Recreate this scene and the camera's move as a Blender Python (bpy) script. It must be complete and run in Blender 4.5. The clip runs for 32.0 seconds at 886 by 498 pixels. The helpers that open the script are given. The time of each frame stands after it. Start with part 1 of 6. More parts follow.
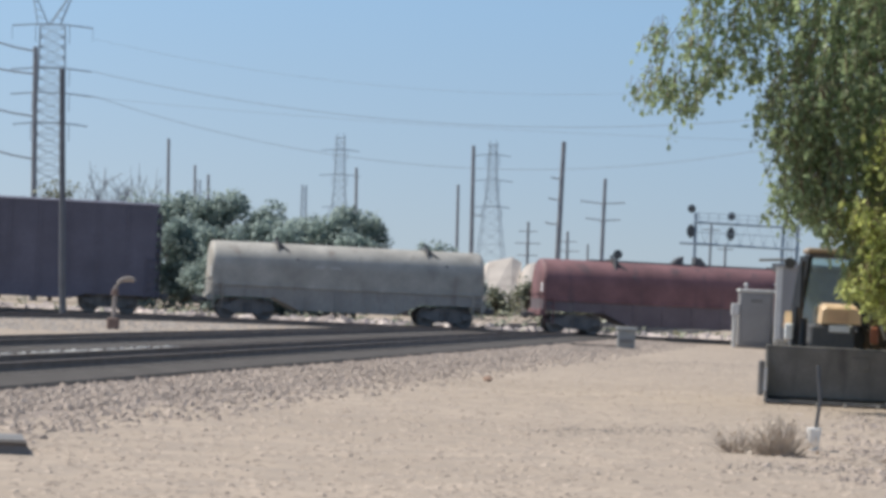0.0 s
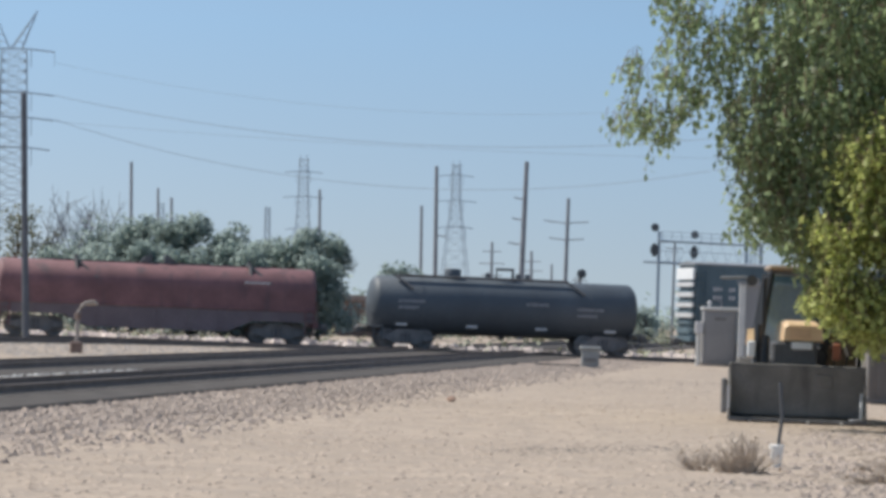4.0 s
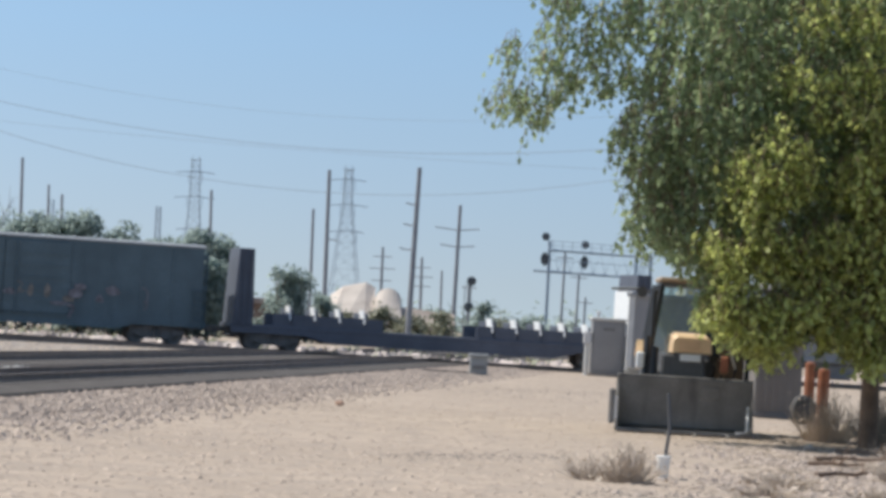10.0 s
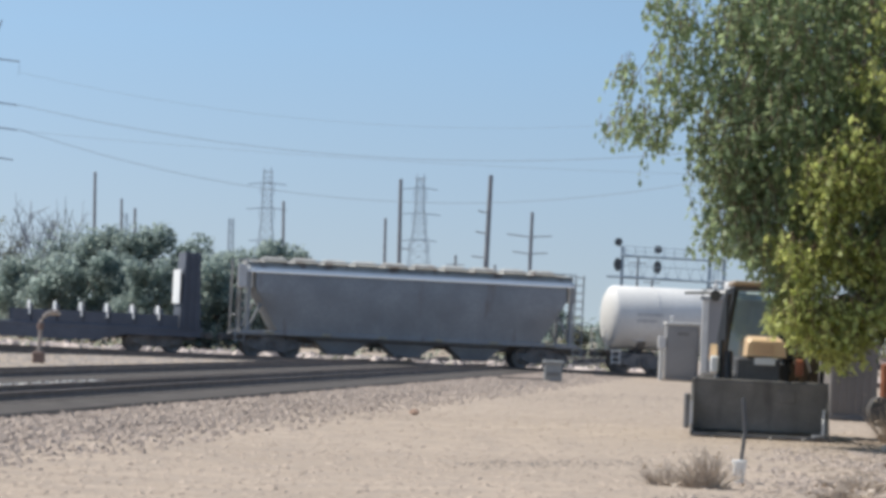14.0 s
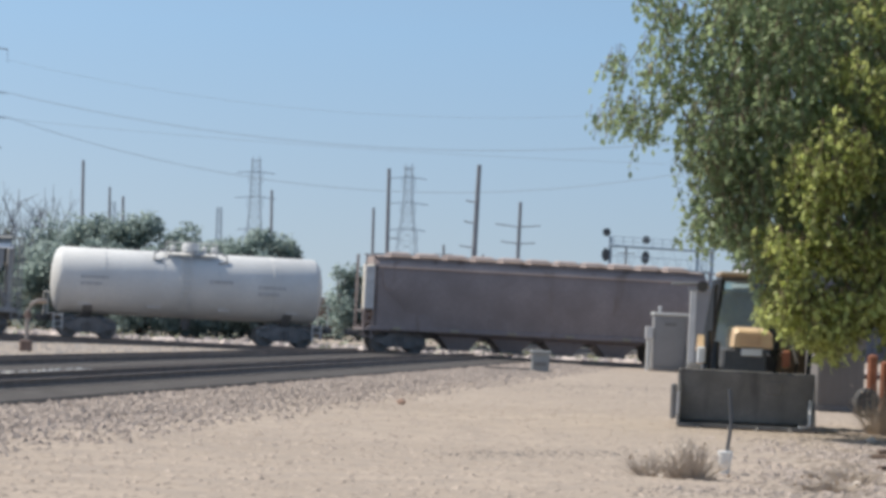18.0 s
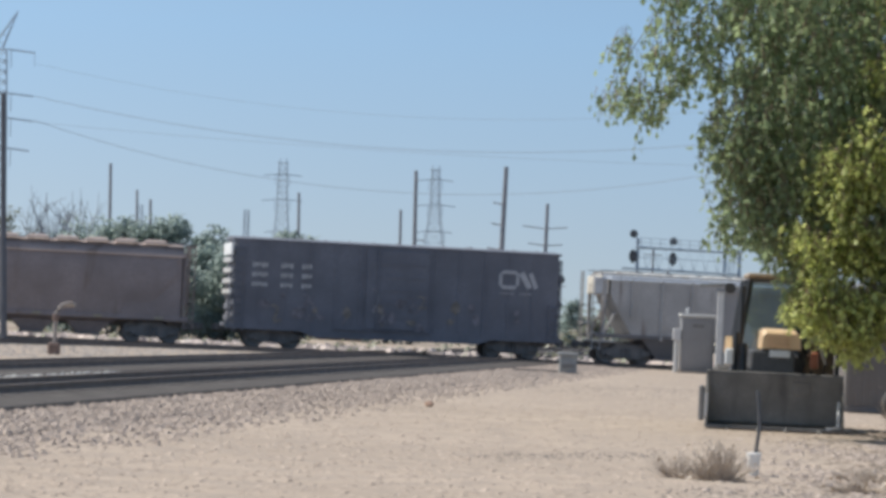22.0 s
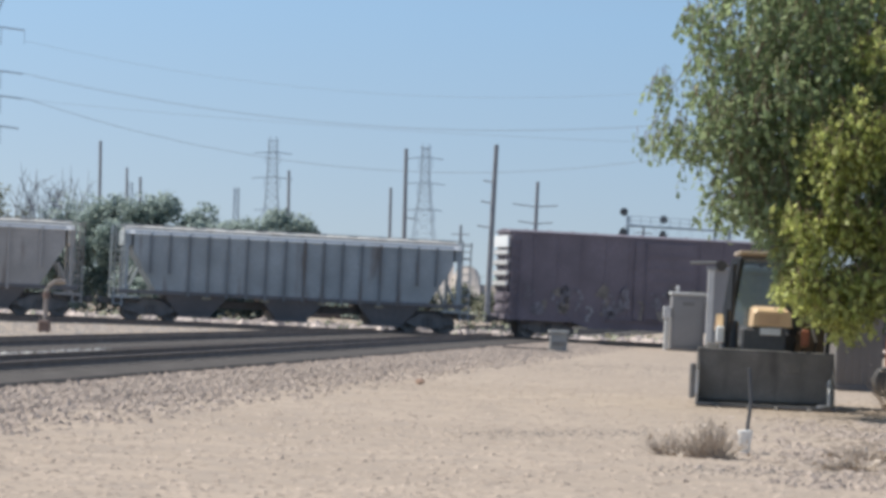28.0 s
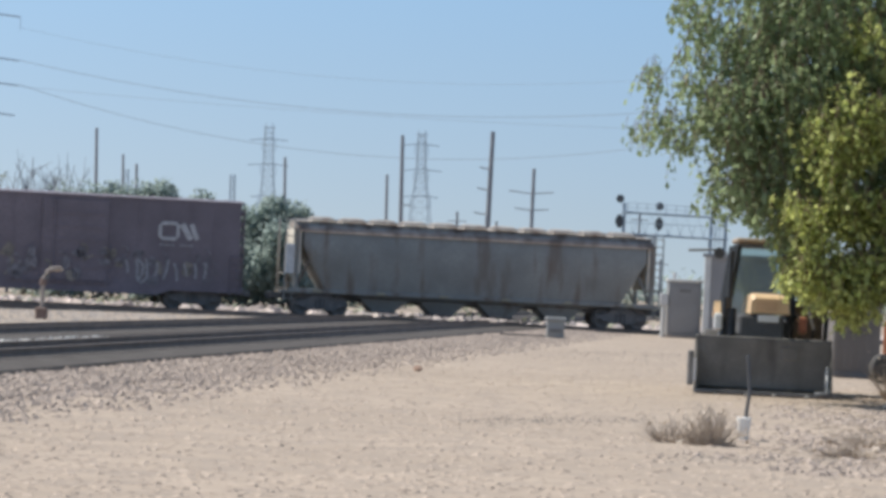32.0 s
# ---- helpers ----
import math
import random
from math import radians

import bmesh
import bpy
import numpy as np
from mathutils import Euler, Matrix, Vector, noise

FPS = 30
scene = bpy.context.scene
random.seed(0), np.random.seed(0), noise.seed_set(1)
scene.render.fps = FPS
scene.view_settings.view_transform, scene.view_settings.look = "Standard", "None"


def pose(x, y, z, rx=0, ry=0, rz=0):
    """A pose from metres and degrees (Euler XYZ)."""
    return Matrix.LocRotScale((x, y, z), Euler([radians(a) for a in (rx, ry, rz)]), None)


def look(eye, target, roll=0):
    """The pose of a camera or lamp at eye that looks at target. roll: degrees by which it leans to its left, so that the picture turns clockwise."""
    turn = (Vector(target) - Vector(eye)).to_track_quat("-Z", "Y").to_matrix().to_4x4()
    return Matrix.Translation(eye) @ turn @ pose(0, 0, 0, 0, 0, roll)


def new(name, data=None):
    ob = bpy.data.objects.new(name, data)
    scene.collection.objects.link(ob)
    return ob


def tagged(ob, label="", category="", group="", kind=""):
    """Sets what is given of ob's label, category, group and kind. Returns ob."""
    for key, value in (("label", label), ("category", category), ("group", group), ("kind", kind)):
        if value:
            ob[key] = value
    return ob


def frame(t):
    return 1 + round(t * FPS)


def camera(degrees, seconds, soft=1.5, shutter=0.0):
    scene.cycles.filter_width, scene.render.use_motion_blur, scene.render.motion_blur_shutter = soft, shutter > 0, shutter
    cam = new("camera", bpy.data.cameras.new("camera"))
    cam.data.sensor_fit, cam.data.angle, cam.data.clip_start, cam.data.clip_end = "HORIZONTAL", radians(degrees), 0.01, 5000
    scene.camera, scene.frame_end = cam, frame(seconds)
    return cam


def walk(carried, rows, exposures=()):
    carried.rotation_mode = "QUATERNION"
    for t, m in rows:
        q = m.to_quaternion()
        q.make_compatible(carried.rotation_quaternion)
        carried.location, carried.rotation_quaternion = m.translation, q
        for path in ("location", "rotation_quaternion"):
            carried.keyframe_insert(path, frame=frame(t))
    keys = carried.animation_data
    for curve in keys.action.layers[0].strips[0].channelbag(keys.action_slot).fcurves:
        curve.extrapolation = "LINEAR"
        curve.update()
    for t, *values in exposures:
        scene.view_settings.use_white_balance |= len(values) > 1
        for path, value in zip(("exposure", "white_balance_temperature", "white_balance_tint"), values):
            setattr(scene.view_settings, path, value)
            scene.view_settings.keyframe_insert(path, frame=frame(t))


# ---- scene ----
# A freight train rolls past a rail crossing; the camera is held by hand, turning and drifting a few centimetres.
EYE = Vector((0.0, 0.0, 1.9))


def aim(yaw, pitch, roll, dx, dz):
    """The pose for a view angle; dx, dz: how far the arms have drifted from the resting eye."""
    y, p = radians(yaw), radians(pitch)
    way = Vector((math.sin(y) * math.cos(p), math.cos(y) * math.cos(p), math.sin(p)))
    eye = EYE + Vector((dx, 0, dz))
    return look(eye, eye + way * 50, roll)


cam = camera(17.82, 32.0, soft=3.8)
PATH = [
    (0.0, -1.107, 0.860, 2.76, -0.018, 0.003),
    (0.5, -0.761, 1.163, 2.62, 0.003, 0.005),
    (1.0, -0.574, 1.159, 2.65, -0.002, -0.008),
    (1.5, -0.120, 1.297, 2.39, 0.010, 0.008),
    (2.0, 0.032, 1.675, 2.34, -0.004, 0.021),
    (2.5, -0.063, 1.676, 2.32, 0.027, -0.011),
    (3.0, -0.374, 1.508, 2.25, 0.035, -0.007),
    (3.5, -0.377, 1.332, 2.21, 0.030, -0.003),
    (5.5, -0.515, 1.298, 2.40, 0.021, -0.005),
    (6.0, -0.340, 1.488, 2.39, 0.026, -0.006),
    (6.5, -0.324, 1.351, 2.42, 0.019, -0.018),
    (7.0, -0.257, 1.105, 2.27, 0.016, -0.003),
    (7.5, -0.009, 1.217, 2.49, 0.007, -0.008),
    (8.0, -0.016, 1.272, 2.66, 0.003, -0.009),
    (8.5, -0.003, 1.324, 2.97, -0.019, -0.002),
    (9.0, 0.002, 1.179, 2.90, -0.025, -0.004),
    (9.5, 1.138, 1.341, 3.40, -0.011, -0.005),
    (10.0, 1.812, 1.534, 3.62, -0.011, -0.011),
    (10.5, 0.715, 1.343, 3.31, -0.004, -0.011),
    (11.0, 0.388, 1.750, 3.03, 0.004, -0.001),
    (11.5, -0.521, 1.688, 2.73, 0.003, 0.004),
    (12.0, -0.570, 1.711, 2.65, 0.005, 0.003),
    (12.5, -0.447, 1.460, 2.69, 0.006, 0.010),
    (13.0, -0.416, 1.275, 2.61, -0.003, 0.001),
    (13.5, -0.113, 1.639, 2.63, 0.003, -0.010),
    (14.0, 0.330, 1.609, 2.69, 0.005, -0.004),
    (14.5, 0.406, 1.380, 2.66, -0.004, -0.009),
    (16.5, 0.970, 1.229, 3.09, 0.014, 0.001),
    (17.0, 0.828, 1.291, 3.08, 0.017, -0.003),
    (17.5, 0.811, 1.223, 2.96, 0.023, 0.002),
    (18.0, 0.578, 1.407, 2.89, 0.023, 0.005),
    (18.5, 0.217, 1.500, 2.88, 0.025, -0.000),
    (19.0, -0.206, 1.407, 2.77, 0.020, 0.004),
    (19.5, -0.241, 1.298, 2.74, 0.024, 0.000),
    (20.0, 0.261, 1.272, 2.84, 0.010, 0.014),
    (20.5, 0.287, 1.309, 2.93, 0.013, 0.009),
    (21.0, 0.285, 1.119, 2.92, 0.011, 0.008),
    (21.5, 0.287, 0.942, 2.88, 0.009, -0.000),
    (22.0, 0.027, 1.422, 2.75, 0.015, 0.007),
    (22.5, -0.116, 1.432, 2.88, 0.014, 0.003),
    (23.0, -0.124, 1.445, 2.85, 0.011, 0.009),
    (23.5, -0.113, 1.463, 2.82, 0.006, 0.011),
    (24.0, -0.012, 1.345, 2.89, -0.003, 0.003),
    (24.5, 0.017, 1.444, 2.92, 0.001, 0.008),
    (25.0, -0.001, 1.159, 2.77, 0.000, 0.001),
    (25.5, 0.014, 0.769, 2.72, -0.015, 0.015),
    (27.5, 0.269, 1.108, 2.77, -0.009, -0.003),
    (28.0, 0.255, 0.987, 2.79, -0.011, -0.003),
    (28.5, 0.262, 0.848, 2.71, -0.017, -0.004),
    (29.0, 0.580, 0.867, 3.23, -0.038, 0.001),
    (29.5, 0.343, 1.113, 3.10, -0.032, -0.008),
    (30.0, 0.106, 1.040, 3.00, -0.039, -0.004),
    (30.5, 0.597, 1.137, 2.81, -0.040, -0.001),
    (31.0, 0.611, 1.034, 2.89, -0.051, 0.001),
    (31.5, 0.395, 0.769, 2.79, -0.051, 0.002),
    (32.0, 0.350, 0.722, 2.78, -0.051, 0.003),
]
EXPOSURES = [
    (0, -0.04), (1, 0.0), (2, -0.06), (3, -0.05), (6, 0.02), (7, 0.06), (8, 0.05), (9, 0.0), (10, 0.05), (11, -0.05), (12, -0.08), (13, 0.03), (14, 0.03),
    (17, 0.0), (18, 0.0), (19, 0.0), (20, 0.05), (21, 0.07), (22, 0.0), (23, -0.02), (24, -0.02), (25, 0.02), (28, 0.03), (29, 0.06), (30, 0.02), (31, 0.06), (32, 0.06),
]
walk(cam, [(t, aim(*row)) for t, *row in PATH], EXPOSURES)

# ---- light ----
SUN_TO = Vector((-0.70, 0.26, 1.0)).normalized()
world = bpy.data.worlds.new("world")
scene.world = world
world.use_nodes = True
wn = world.node_tree.nodes
sky = wn.new("ShaderNodeTexSky")
sky.sky_type = "NISHITA"
sky.sun_disc = False
sky.sun_elevation = math.asin(SUN_TO.z)
sky.sun_rotation = math.atan2(SUN_TO.x, SUN_TO.y)
sky.air_density, sky.dust_density, sky.ozone_density = 1.0, 0.9, 0.3
wn["Background"].inputs["Strength"].default_value = 0.137
# the low sky takes the blue of the sky a little above it, and greys towards the dusty horizon
coord, lift = wn.new("ShaderNodeTexCoord"), wn.new("ShaderNodeVectorMath")
lift.operation = "ADD"
lift.inputs[1].default_value = (0, 0, 0.16)
world.node_tree.links.new(coord.outputs["Generated"], lift.inputs[0])
world.node_tree.links.new(lift.outputs["Vector"], sky.inputs["Vector"])
height, rise, tone, tint = wn.new("ShaderNodeSeparateXYZ"), wn.new("ShaderNodeMapRange"), wn.new("ShaderNodeMix"), wn.new("ShaderNodeVectorMath")
world.node_tree.links.new(coord.outputs["Generated"], height.inputs["Vector"])
world.node_tree.links.new(height.outputs["Z"], rise.inputs["Value"])
rise.inputs["From Min"].default_value, rise.inputs["From Max"].default_value = 0.015, 0.10
tone.data_type = "VECTOR"
tone.inputs[4].default_value, tone.inputs[5].default_value = (1.03, 0.91, 0.80), (0.97, 1.05, 1.03)
world.node_tree.links.new(rise.outputs["Result"], tone.inputs[0])
tint.operation = "MULTIPLY"
world.node_tree.links.new(sky.outputs["Color"], tint.inputs[0])
world.node_tree.links.new(tone.outputs[1], tint.inputs[1])
world.node_tree.links.new(tint.outputs["Vector"], wn["Background"].inputs["Color"])
sun = new("sun", bpy.data.lights.new("sun", "SUN"))
sun.data.energy, sun.data.angle, sun.data.color = 4.6, radians(0.6), (1.0, 0.94, 0.84)
sun.matrix_world = look(SUN_TO * 60, (0, 0, 0))


# ---- mesh helpers ----
class Shape:
    """Vertices and faces of one mesh."""

    def __init__(self):
        self.v, self.f = [], []

    def add(self, verts, faces):
        n = len(self.v)
        self.v.extend(verts)
        self.f.extend([tuple(i + n for i in f) for f in faces])
        return self

    def box(self, x0, x1, y0, y1, z0, z1, c=0.0):
        if c <= 0:
            v = [(x, y, z) for z in (z0, z1) for y in (y0, y1) for x in (x0, x1)]
            return self.add(v, [(0, 2, 3, 1), (4, 5, 7, 6), (0, 1, 5, 4), (2, 6, 7, 3), (0, 4, 6, 2), (1, 3, 7, 5)])
        pts = [(x0 + c, y0), (x1 - c, y0), (x1, y0 + c), (x1, y1 - c), (x1 - c, y1), (x0 + c, y1), (x0, y1 - c), (x0, y0 + c)]
        mx, my = (x0 + x1) / 2, (y0 + y1) / 2
        kx, ky = 1 - 2 * c / max(x1 - x0, 1e-6), 1 - 2 * c / max(y1 - y0, 1e-6)
        inner = [(mx + (x - mx) * kx, my + (y - my) * ky) for x, y in pts]
        rings = [[(x, y, z0) for x, y in inner], [(x, y, z0 + c) for x, y in pts], [(x, y, z1 - c) for x, y in pts], [(x, y, z1) for x, y in inner]]
        return self.loft(rings)

    def loft(self, rings, cap=True):
        m = len(rings[0])
        v = [tuple(p) for r in rings for p in r]
        f = []
        for k in range(len(rings) - 1):
            for i in range(m):
                j = (i + 1) % m
                f.append((k * m + i, k * m + j, (k + 1) * m + j, (k + 1) * m + i))
        if cap:
            f.append(tuple(range(m - 1, -1, -1)))
            f.append(tuple((len(rings) - 1) * m + i for i in range(m)))
        return self.add(v, f)

    def tube(self, pts, r, n=6, r1=None):
        pts = [Vector(p) for p in pts]
        rings = []
        for k, p in enumerate(pts):
            d = (pts[min(k + 1, len(pts) - 1)] - pts[max(k - 1, 0)]).normalized()
            a = d.cross(Vector((0, 0, 1)) if abs(d.z) < 0.9 else Vector((1, 0, 0))).normalized()
            b = d.cross(a)
            rr = r if r1 is None else r + (r1 - r) * k / (len(pts) - 1)
            rings.append([p + a * (rr * math.cos(2 * math.pi * i / n)) + b * (rr * math.sin(2 * math.pi * i / n)) for i in range(n)])
        return self.loft(rings)

    def beam(self, a, b, w):
        return self.tube([a, b], w * 0.7071, 4)

    def lathe(self, prof, axis="x", at=(0, 0, 0), n=20):
        rings = []
        for s, r in prof:
            ring = []
            for i in range(n):
                c, q = math.cos(2 * math.pi * i / n) * r, math.sin(2 * math.pi * i / n) * r
                p = {"x": (s, c, q), "y": (c, s, q), "z": (c, q, s)}[axis]
                ring.append((p[0] + at[0], p[1] + at[1], p[2] + at[2]))
            rings.append(ring)
        return self.loft(rings)

    def prism(self, poly, y0, y1):
        """A side-view polygon (x, z) pushed through from y0 to y1."""
        return self.loft([[(x, y0, z) for x, z in poly], [(x, y1, z) for x, z in poly]])

    def mesh(self, name, mat, smooth=0.0):
        me = bpy.data.meshes.new(name)
        me.from_pydata([tuple(p) for p in self.v], [], self.f)
        me.validate()
        bm = bmesh.new()
        bm.from_mesh(me)
        bmesh.ops.recalc_face_normals(bm, faces=bm.faces)
        bm.to_mesh(me)
        bm.free()
        me.materials.append(mat)
        if smooth:
            me.shade_smooth()
            me.set_sharp_from_angle(angle=radians(smooth))
        return me


def part(name, shape, mat, parent=None, label="", smooth=0.0, kind=""):
    me = shape if isinstance(shape, bpy.types.Mesh) else shape.mesh(name, mat, smooth)
    ob = new(name, me)
    ob.parent = parent
    if label or kind:
        tagged(ob, label=label, kind=kind)
    return ob


def thing(name, m, label, category, group="", kind=""):
    ob = new(name)
    ob.empty_display_size = 0.3
    ob.matrix_world = m
    return tagged(ob, label, category, group, kind)


# ---- materials ----
def material(name, color, rough=0.7, metal=0.0, vary=0.18, scale=3.0, dirt=None, dirt_amount=0.0, dirt_scale=1.2, bump=0.0, bump_scale=40.0, streak=False, island=0.0, space="Object", spec=0.4):
    m = bpy.data.materials.new(name)
    m.use_nodes = True
    n, l = m.node_tree.nodes, m.node_tree.links
    b = n["Principled BSDF"]
    b.inputs["Roughness"].default_value, b.inputs["Metallic"].default_value = rough, metal
    b.inputs["Specular IOR Level"].default_value = spec
    tc = n.new("ShaderNodeTexCoord")
    src = tc.outputs[space]

    def noise_node(sc, detail=4.0, stretch=None):
        t = n.new("ShaderNodeTexNoise")
        t.inputs["Scale"].default_value, t.inputs["Detail"].default_value = sc, detail
        if stretch:
            mp = n.new("ShaderNodeMapping")
            mp.inputs["Scale"].default_value = stretch
            l.new(src, mp.inputs["Vector"])
            l.new(mp.outputs["Vector"], t.inputs["Vector"])
        else:
            l.new(src, t.inputs["Vector"])
        return t.outputs["Fac"]

    def mix(fac, a, bcol, mode="MIX"):
        x = n.new("ShaderNodeMix")
        x.data_type, x.blend_type = "RGBA", mode
        for s, val in ((x.inputs[0], fac), (x.inputs[6], a), (x.inputs[7], bcol)):
            if hasattr(val, "is_output"):
                l.new(val, s)
            else:
                s.default_value = val if isinstance(val, float) else (*val, 1.0)
        return x.outputs[2]

    def ramp(fac, lo, hi):
        r = n.new("ShaderNodeMapRange")
        r.inputs["From Min"].default_value, r.inputs["From Max"].default_value = lo, hi
        l.new(fac, r.inputs["Value"])
        return r.outputs["Result"]

    lo = tuple(c * (1 - vary) for c in color)
    hi = tuple(min(1.0, c * (1 + vary)) for c in color)
    col = mix(ramp(noise_node(scale), 0.3, 0.7), lo, hi)
    col = mix(ramp(noise_node(scale * 11), 0.35, 0.65), col, mix(0.5, col, lo))
    if island:
        g = n.new("ShaderNodeNewGeometry")
        col = mix(ramp(g.outputs["Random Per Island"], 0.0, 1.0), mix(island, col, tuple(c * 0.35 for c in color)), mix(island, col, tuple(min(1, c * 1.7) for c in color)))
    if dirt:
        fac = ramp(noise_node(dirt_scale, 6.0, (1.0, 1.0, 0.16) if streak else None), 0.62 - dirt_amount, 0.78 - dirt_amount * 0.5)
        col = mix(fac, col, dirt)
    l.new(col, b.inputs["Base Color"])
    if bump:
        bp = n.new("ShaderNodeBump")
        bp.inputs["Strength"].default_value, bp.inputs["Distance"].default_value = bump, 0.03
        l.new(noise_node(bump_scale), bp.inputs["Height"])
        l.new(bp.outputs["Normal"], b.inputs["Normal"])
    return m


def leaf_material(name, color, glow=0.35, island=0.6, rough=0.45):
    m = material(name, color, rough=rough, vary=0.25, scale=1.1, island=island, spec=0.45 if rough < 0.6 else 0.1)
    n, l = m.node_tree.nodes, m.node_tree.links
    b, out = n["Principled BSDF"], n["Material Output"]
    tr, mx = n.new("ShaderNodeBsdfTranslucent"), n.new("ShaderNodeMixShader")
    mx.inputs["Fac"].default_value = glow
    l.new(b.inputs["Base Color"].links[0].from_socket, tr.inputs["Color"])
    l.new(b.outputs["BSDF"], mx.inputs[1])
    l.new(tr.outputs["BSDF"], mx.inputs[2])
    l.new(mx.outputs["Shader"], out.inputs["Surface"])
    return m


RUST = (0.17, 0.125, 0.10)
dirt_ground = material("pale_dirt", (0.432, 0.355, 0.288), 0.95, vary=0.16, scale=0.14, dirt=(0.345, 0.290, 0.245), dirt_amount=0.2, dirt_scale=1.3, bump=0.6, bump_scale=9.0, spec=0.1)
pebble_mat = material("pebbles", (0.421, 0.356, 0.292), 0.9, island=0.3, spec=0.2)
rubble_mat = material("broken_concrete", (0.558, 0.486, 0.450), 0.9, island=0.45, spec=0.1)
white_stone = material("white_limestone", (0.78, 0.76, 0.72), 0.9, island=0.2, spec=0.1)
clod_mat = material("dirt_clods", (0.440, 0.362, 0.298), 0.95, island=0.24, spec=0.1)
siding_stone = material("siding_gravel_stone", (0.356, 0.324, 0.300), 0.95, island=0.3, spec=0.1)
ballast_mat = material("grey_pink_ballast", (0.342, 0.284, 0.247), 0.95, vary=0.22, scale=0.8, dirt=(0.235, 0.2, 0.182), dirt_amount=0.12, dirt_scale=1.3, bump=0.8, bump_scale=14.0, spec=0.15)
# darker than the dirt, to paint the shade inside wheel ruts
rut_mat = material("grey_rut_shade", (0.225, 0.20, 0.18), 0.95, island=0.35, spec=0.1)
stone_mat = material("ballast_stone", (0.415, 0.343, 0.292), 0.9, island=0.34, spec=0.2)
dark_ballast = material("oily_dark_ballast", (0.098, 0.088, 0.082), 0.95, vary=0.3, scale=1.5, bump=0.8, bump_scale=14.0, spec=0.2)
pale_gravel = material("pale_gravel", (0.405, 0.356, 0.308), 0.95, vary=0.2, scale=0.6, bump=0.7, bump_scale=12.0, spec=0.15)
tie_mat = material("creosoted_timber", (0.15, 0.135, 0.125), 0.9, vary=0.3, scale=2.0)
rail_mat = material("rusty_rail", (0.27, 0.22, 0.19), 0.8, 0.0, vary=0.2, scale=2.0)
rail_top = material("polished_rail_head", (0.30, 0.29, 0.28), 0.45, 0.8)
truck_mat = material("dusty_cast_steel", (0.215, 0.21, 0.21), 0.8, 0.0, vary=0.3, scale=2.0, dirt=(0.20, 0.17, 0.15), dirt_amount=0.1)
wheel_mat = material("worn_wheel_steel", (0.265, 0.255, 0.25), 0.6, 0.1, vary=0.3, scale=3.0)
black_mat = material("black_paint", (0.105, 0.108, 0.114), 0.55, vary=0.25, scale=1.5, dirt=(0.07, 0.065, 0.065), dirt_amount=0.1, streak=True)
white_mark = material("white_stencil_paint", (0.62, 0.62, 0.62), 0.6, vary=0.15, scale=4.0)
faded_mark = material("faded_grey_paint", (0.36, 0.36, 0.38), 0.7, vary=0.3, scale=5.0)
bright_white = material("clean_white_paint", (0.85, 0.86, 0.86), 0.5, vary=0.05)
red_mark = material("red_reflector", (0.42, 0.15, 0.08), 0.5)
yellow_mark = material("yellow_reflector", (0.40, 0.36, 0.26), 0.5)
steel_grey = material("galvanised_steel", (0.33, 0.34, 0.35), 0.55, 0.5, vary=0.15, scale=1.5)
# far steel: distance haze is mixed into the colour as pale blue
far_steel = material("hazed_lattice_steel", (0.35, 0.43, 0.51), 0.7, 0.2, vary=0.1, scale=0.3)
# grey wood of far poles, lightened and blued to stand for haze
pole_mat = material("hazed_pole_wood", (0.285, 0.295, 0.32), 0.85, vary=0.2, scale=1.0)
# wires carry the same painted haze, a blue close to the sky
wire_mat = material("hazed_wire", (0.37, 0.45, 0.53), 0.6, 0.2)
cabinet_mat = material("grey_cabinet_paint", (0.287, 0.287, 0.293), 0.6, vary=0.12, scale=0.9, dirt=(0.24, 0.22, 0.2), dirt_amount=0.08, streak=True)
roof_mat = material("pale_cabinet_roof", (0.62, 0.62, 0.60), 0.6, vary=0.1)
signal_mat = material("signal_black", (0.13, 0.14, 0.15), 0.6)
bark_mat = material("grey_brown_bark", (0.24, 0.165, 0.12), 0.9, vary=0.3, scale=3.0, bump=0.7, bump_scale=20.0)
twig_mat = material("dry_twigs", (0.554, 0.470, 0.386), 0.9, vary=0.2, island=0.2)
leaf_mat = leaf_material("tree_leaves", (0.30, 0.375, 0.205), 0.56, 0.62)
# yellow shoots; their bright tone also paints the crown's sunlit part
shoot_mat = leaf_material("sunlit_yellow_shoots", (0.50, 0.545, 0.20), 0.62, 0.7)
# distant leaves, paler and bluer than foliage: the haze is in the colour
wood_leaf = leaf_material("hazed_woodland_leaves", (0.365, 0.44, 0.41), 0.72, 0.1, 0.8)
scrub_leaf = leaf_material("dusty_scrub_leaves", (0.25, 0.26, 0.18), 0.25)
steel_dark = material("worn_bucket_steel", (0.195, 0.187, 0.178), 0.65, 0.0, vary=0.3, scale=2.0, dirt=(0.085, 0.08, 0.078), dirt_amount=0.06, dirt_scale=2.5, streak=True)
yellow_mat = material("yellow_machine_paint", (0.84, 0.60, 0.36), 0.45, vary=0.12, scale=2.0, dirt=(0.4, 0.27, 0.12), dirt_amount=0.06)
rubber_mat = material("dusty_tyre_rubber", (0.095, 0.09, 0.086), 0.85, vary=0.3, scale=3.0, bump=0.4)
cloth_white = material("white_plastic", (0.8, 0.8, 0.78), 0.5, vary=0.08)
building_mat = material("cream_metal_cladding", (0.60, 0.53, 0.47), 0.7, vary=0.14, scale=0.5, dirt=(0.46, 0.39, 0.34), dirt_amount=0.1, dirt_scale=0.8)
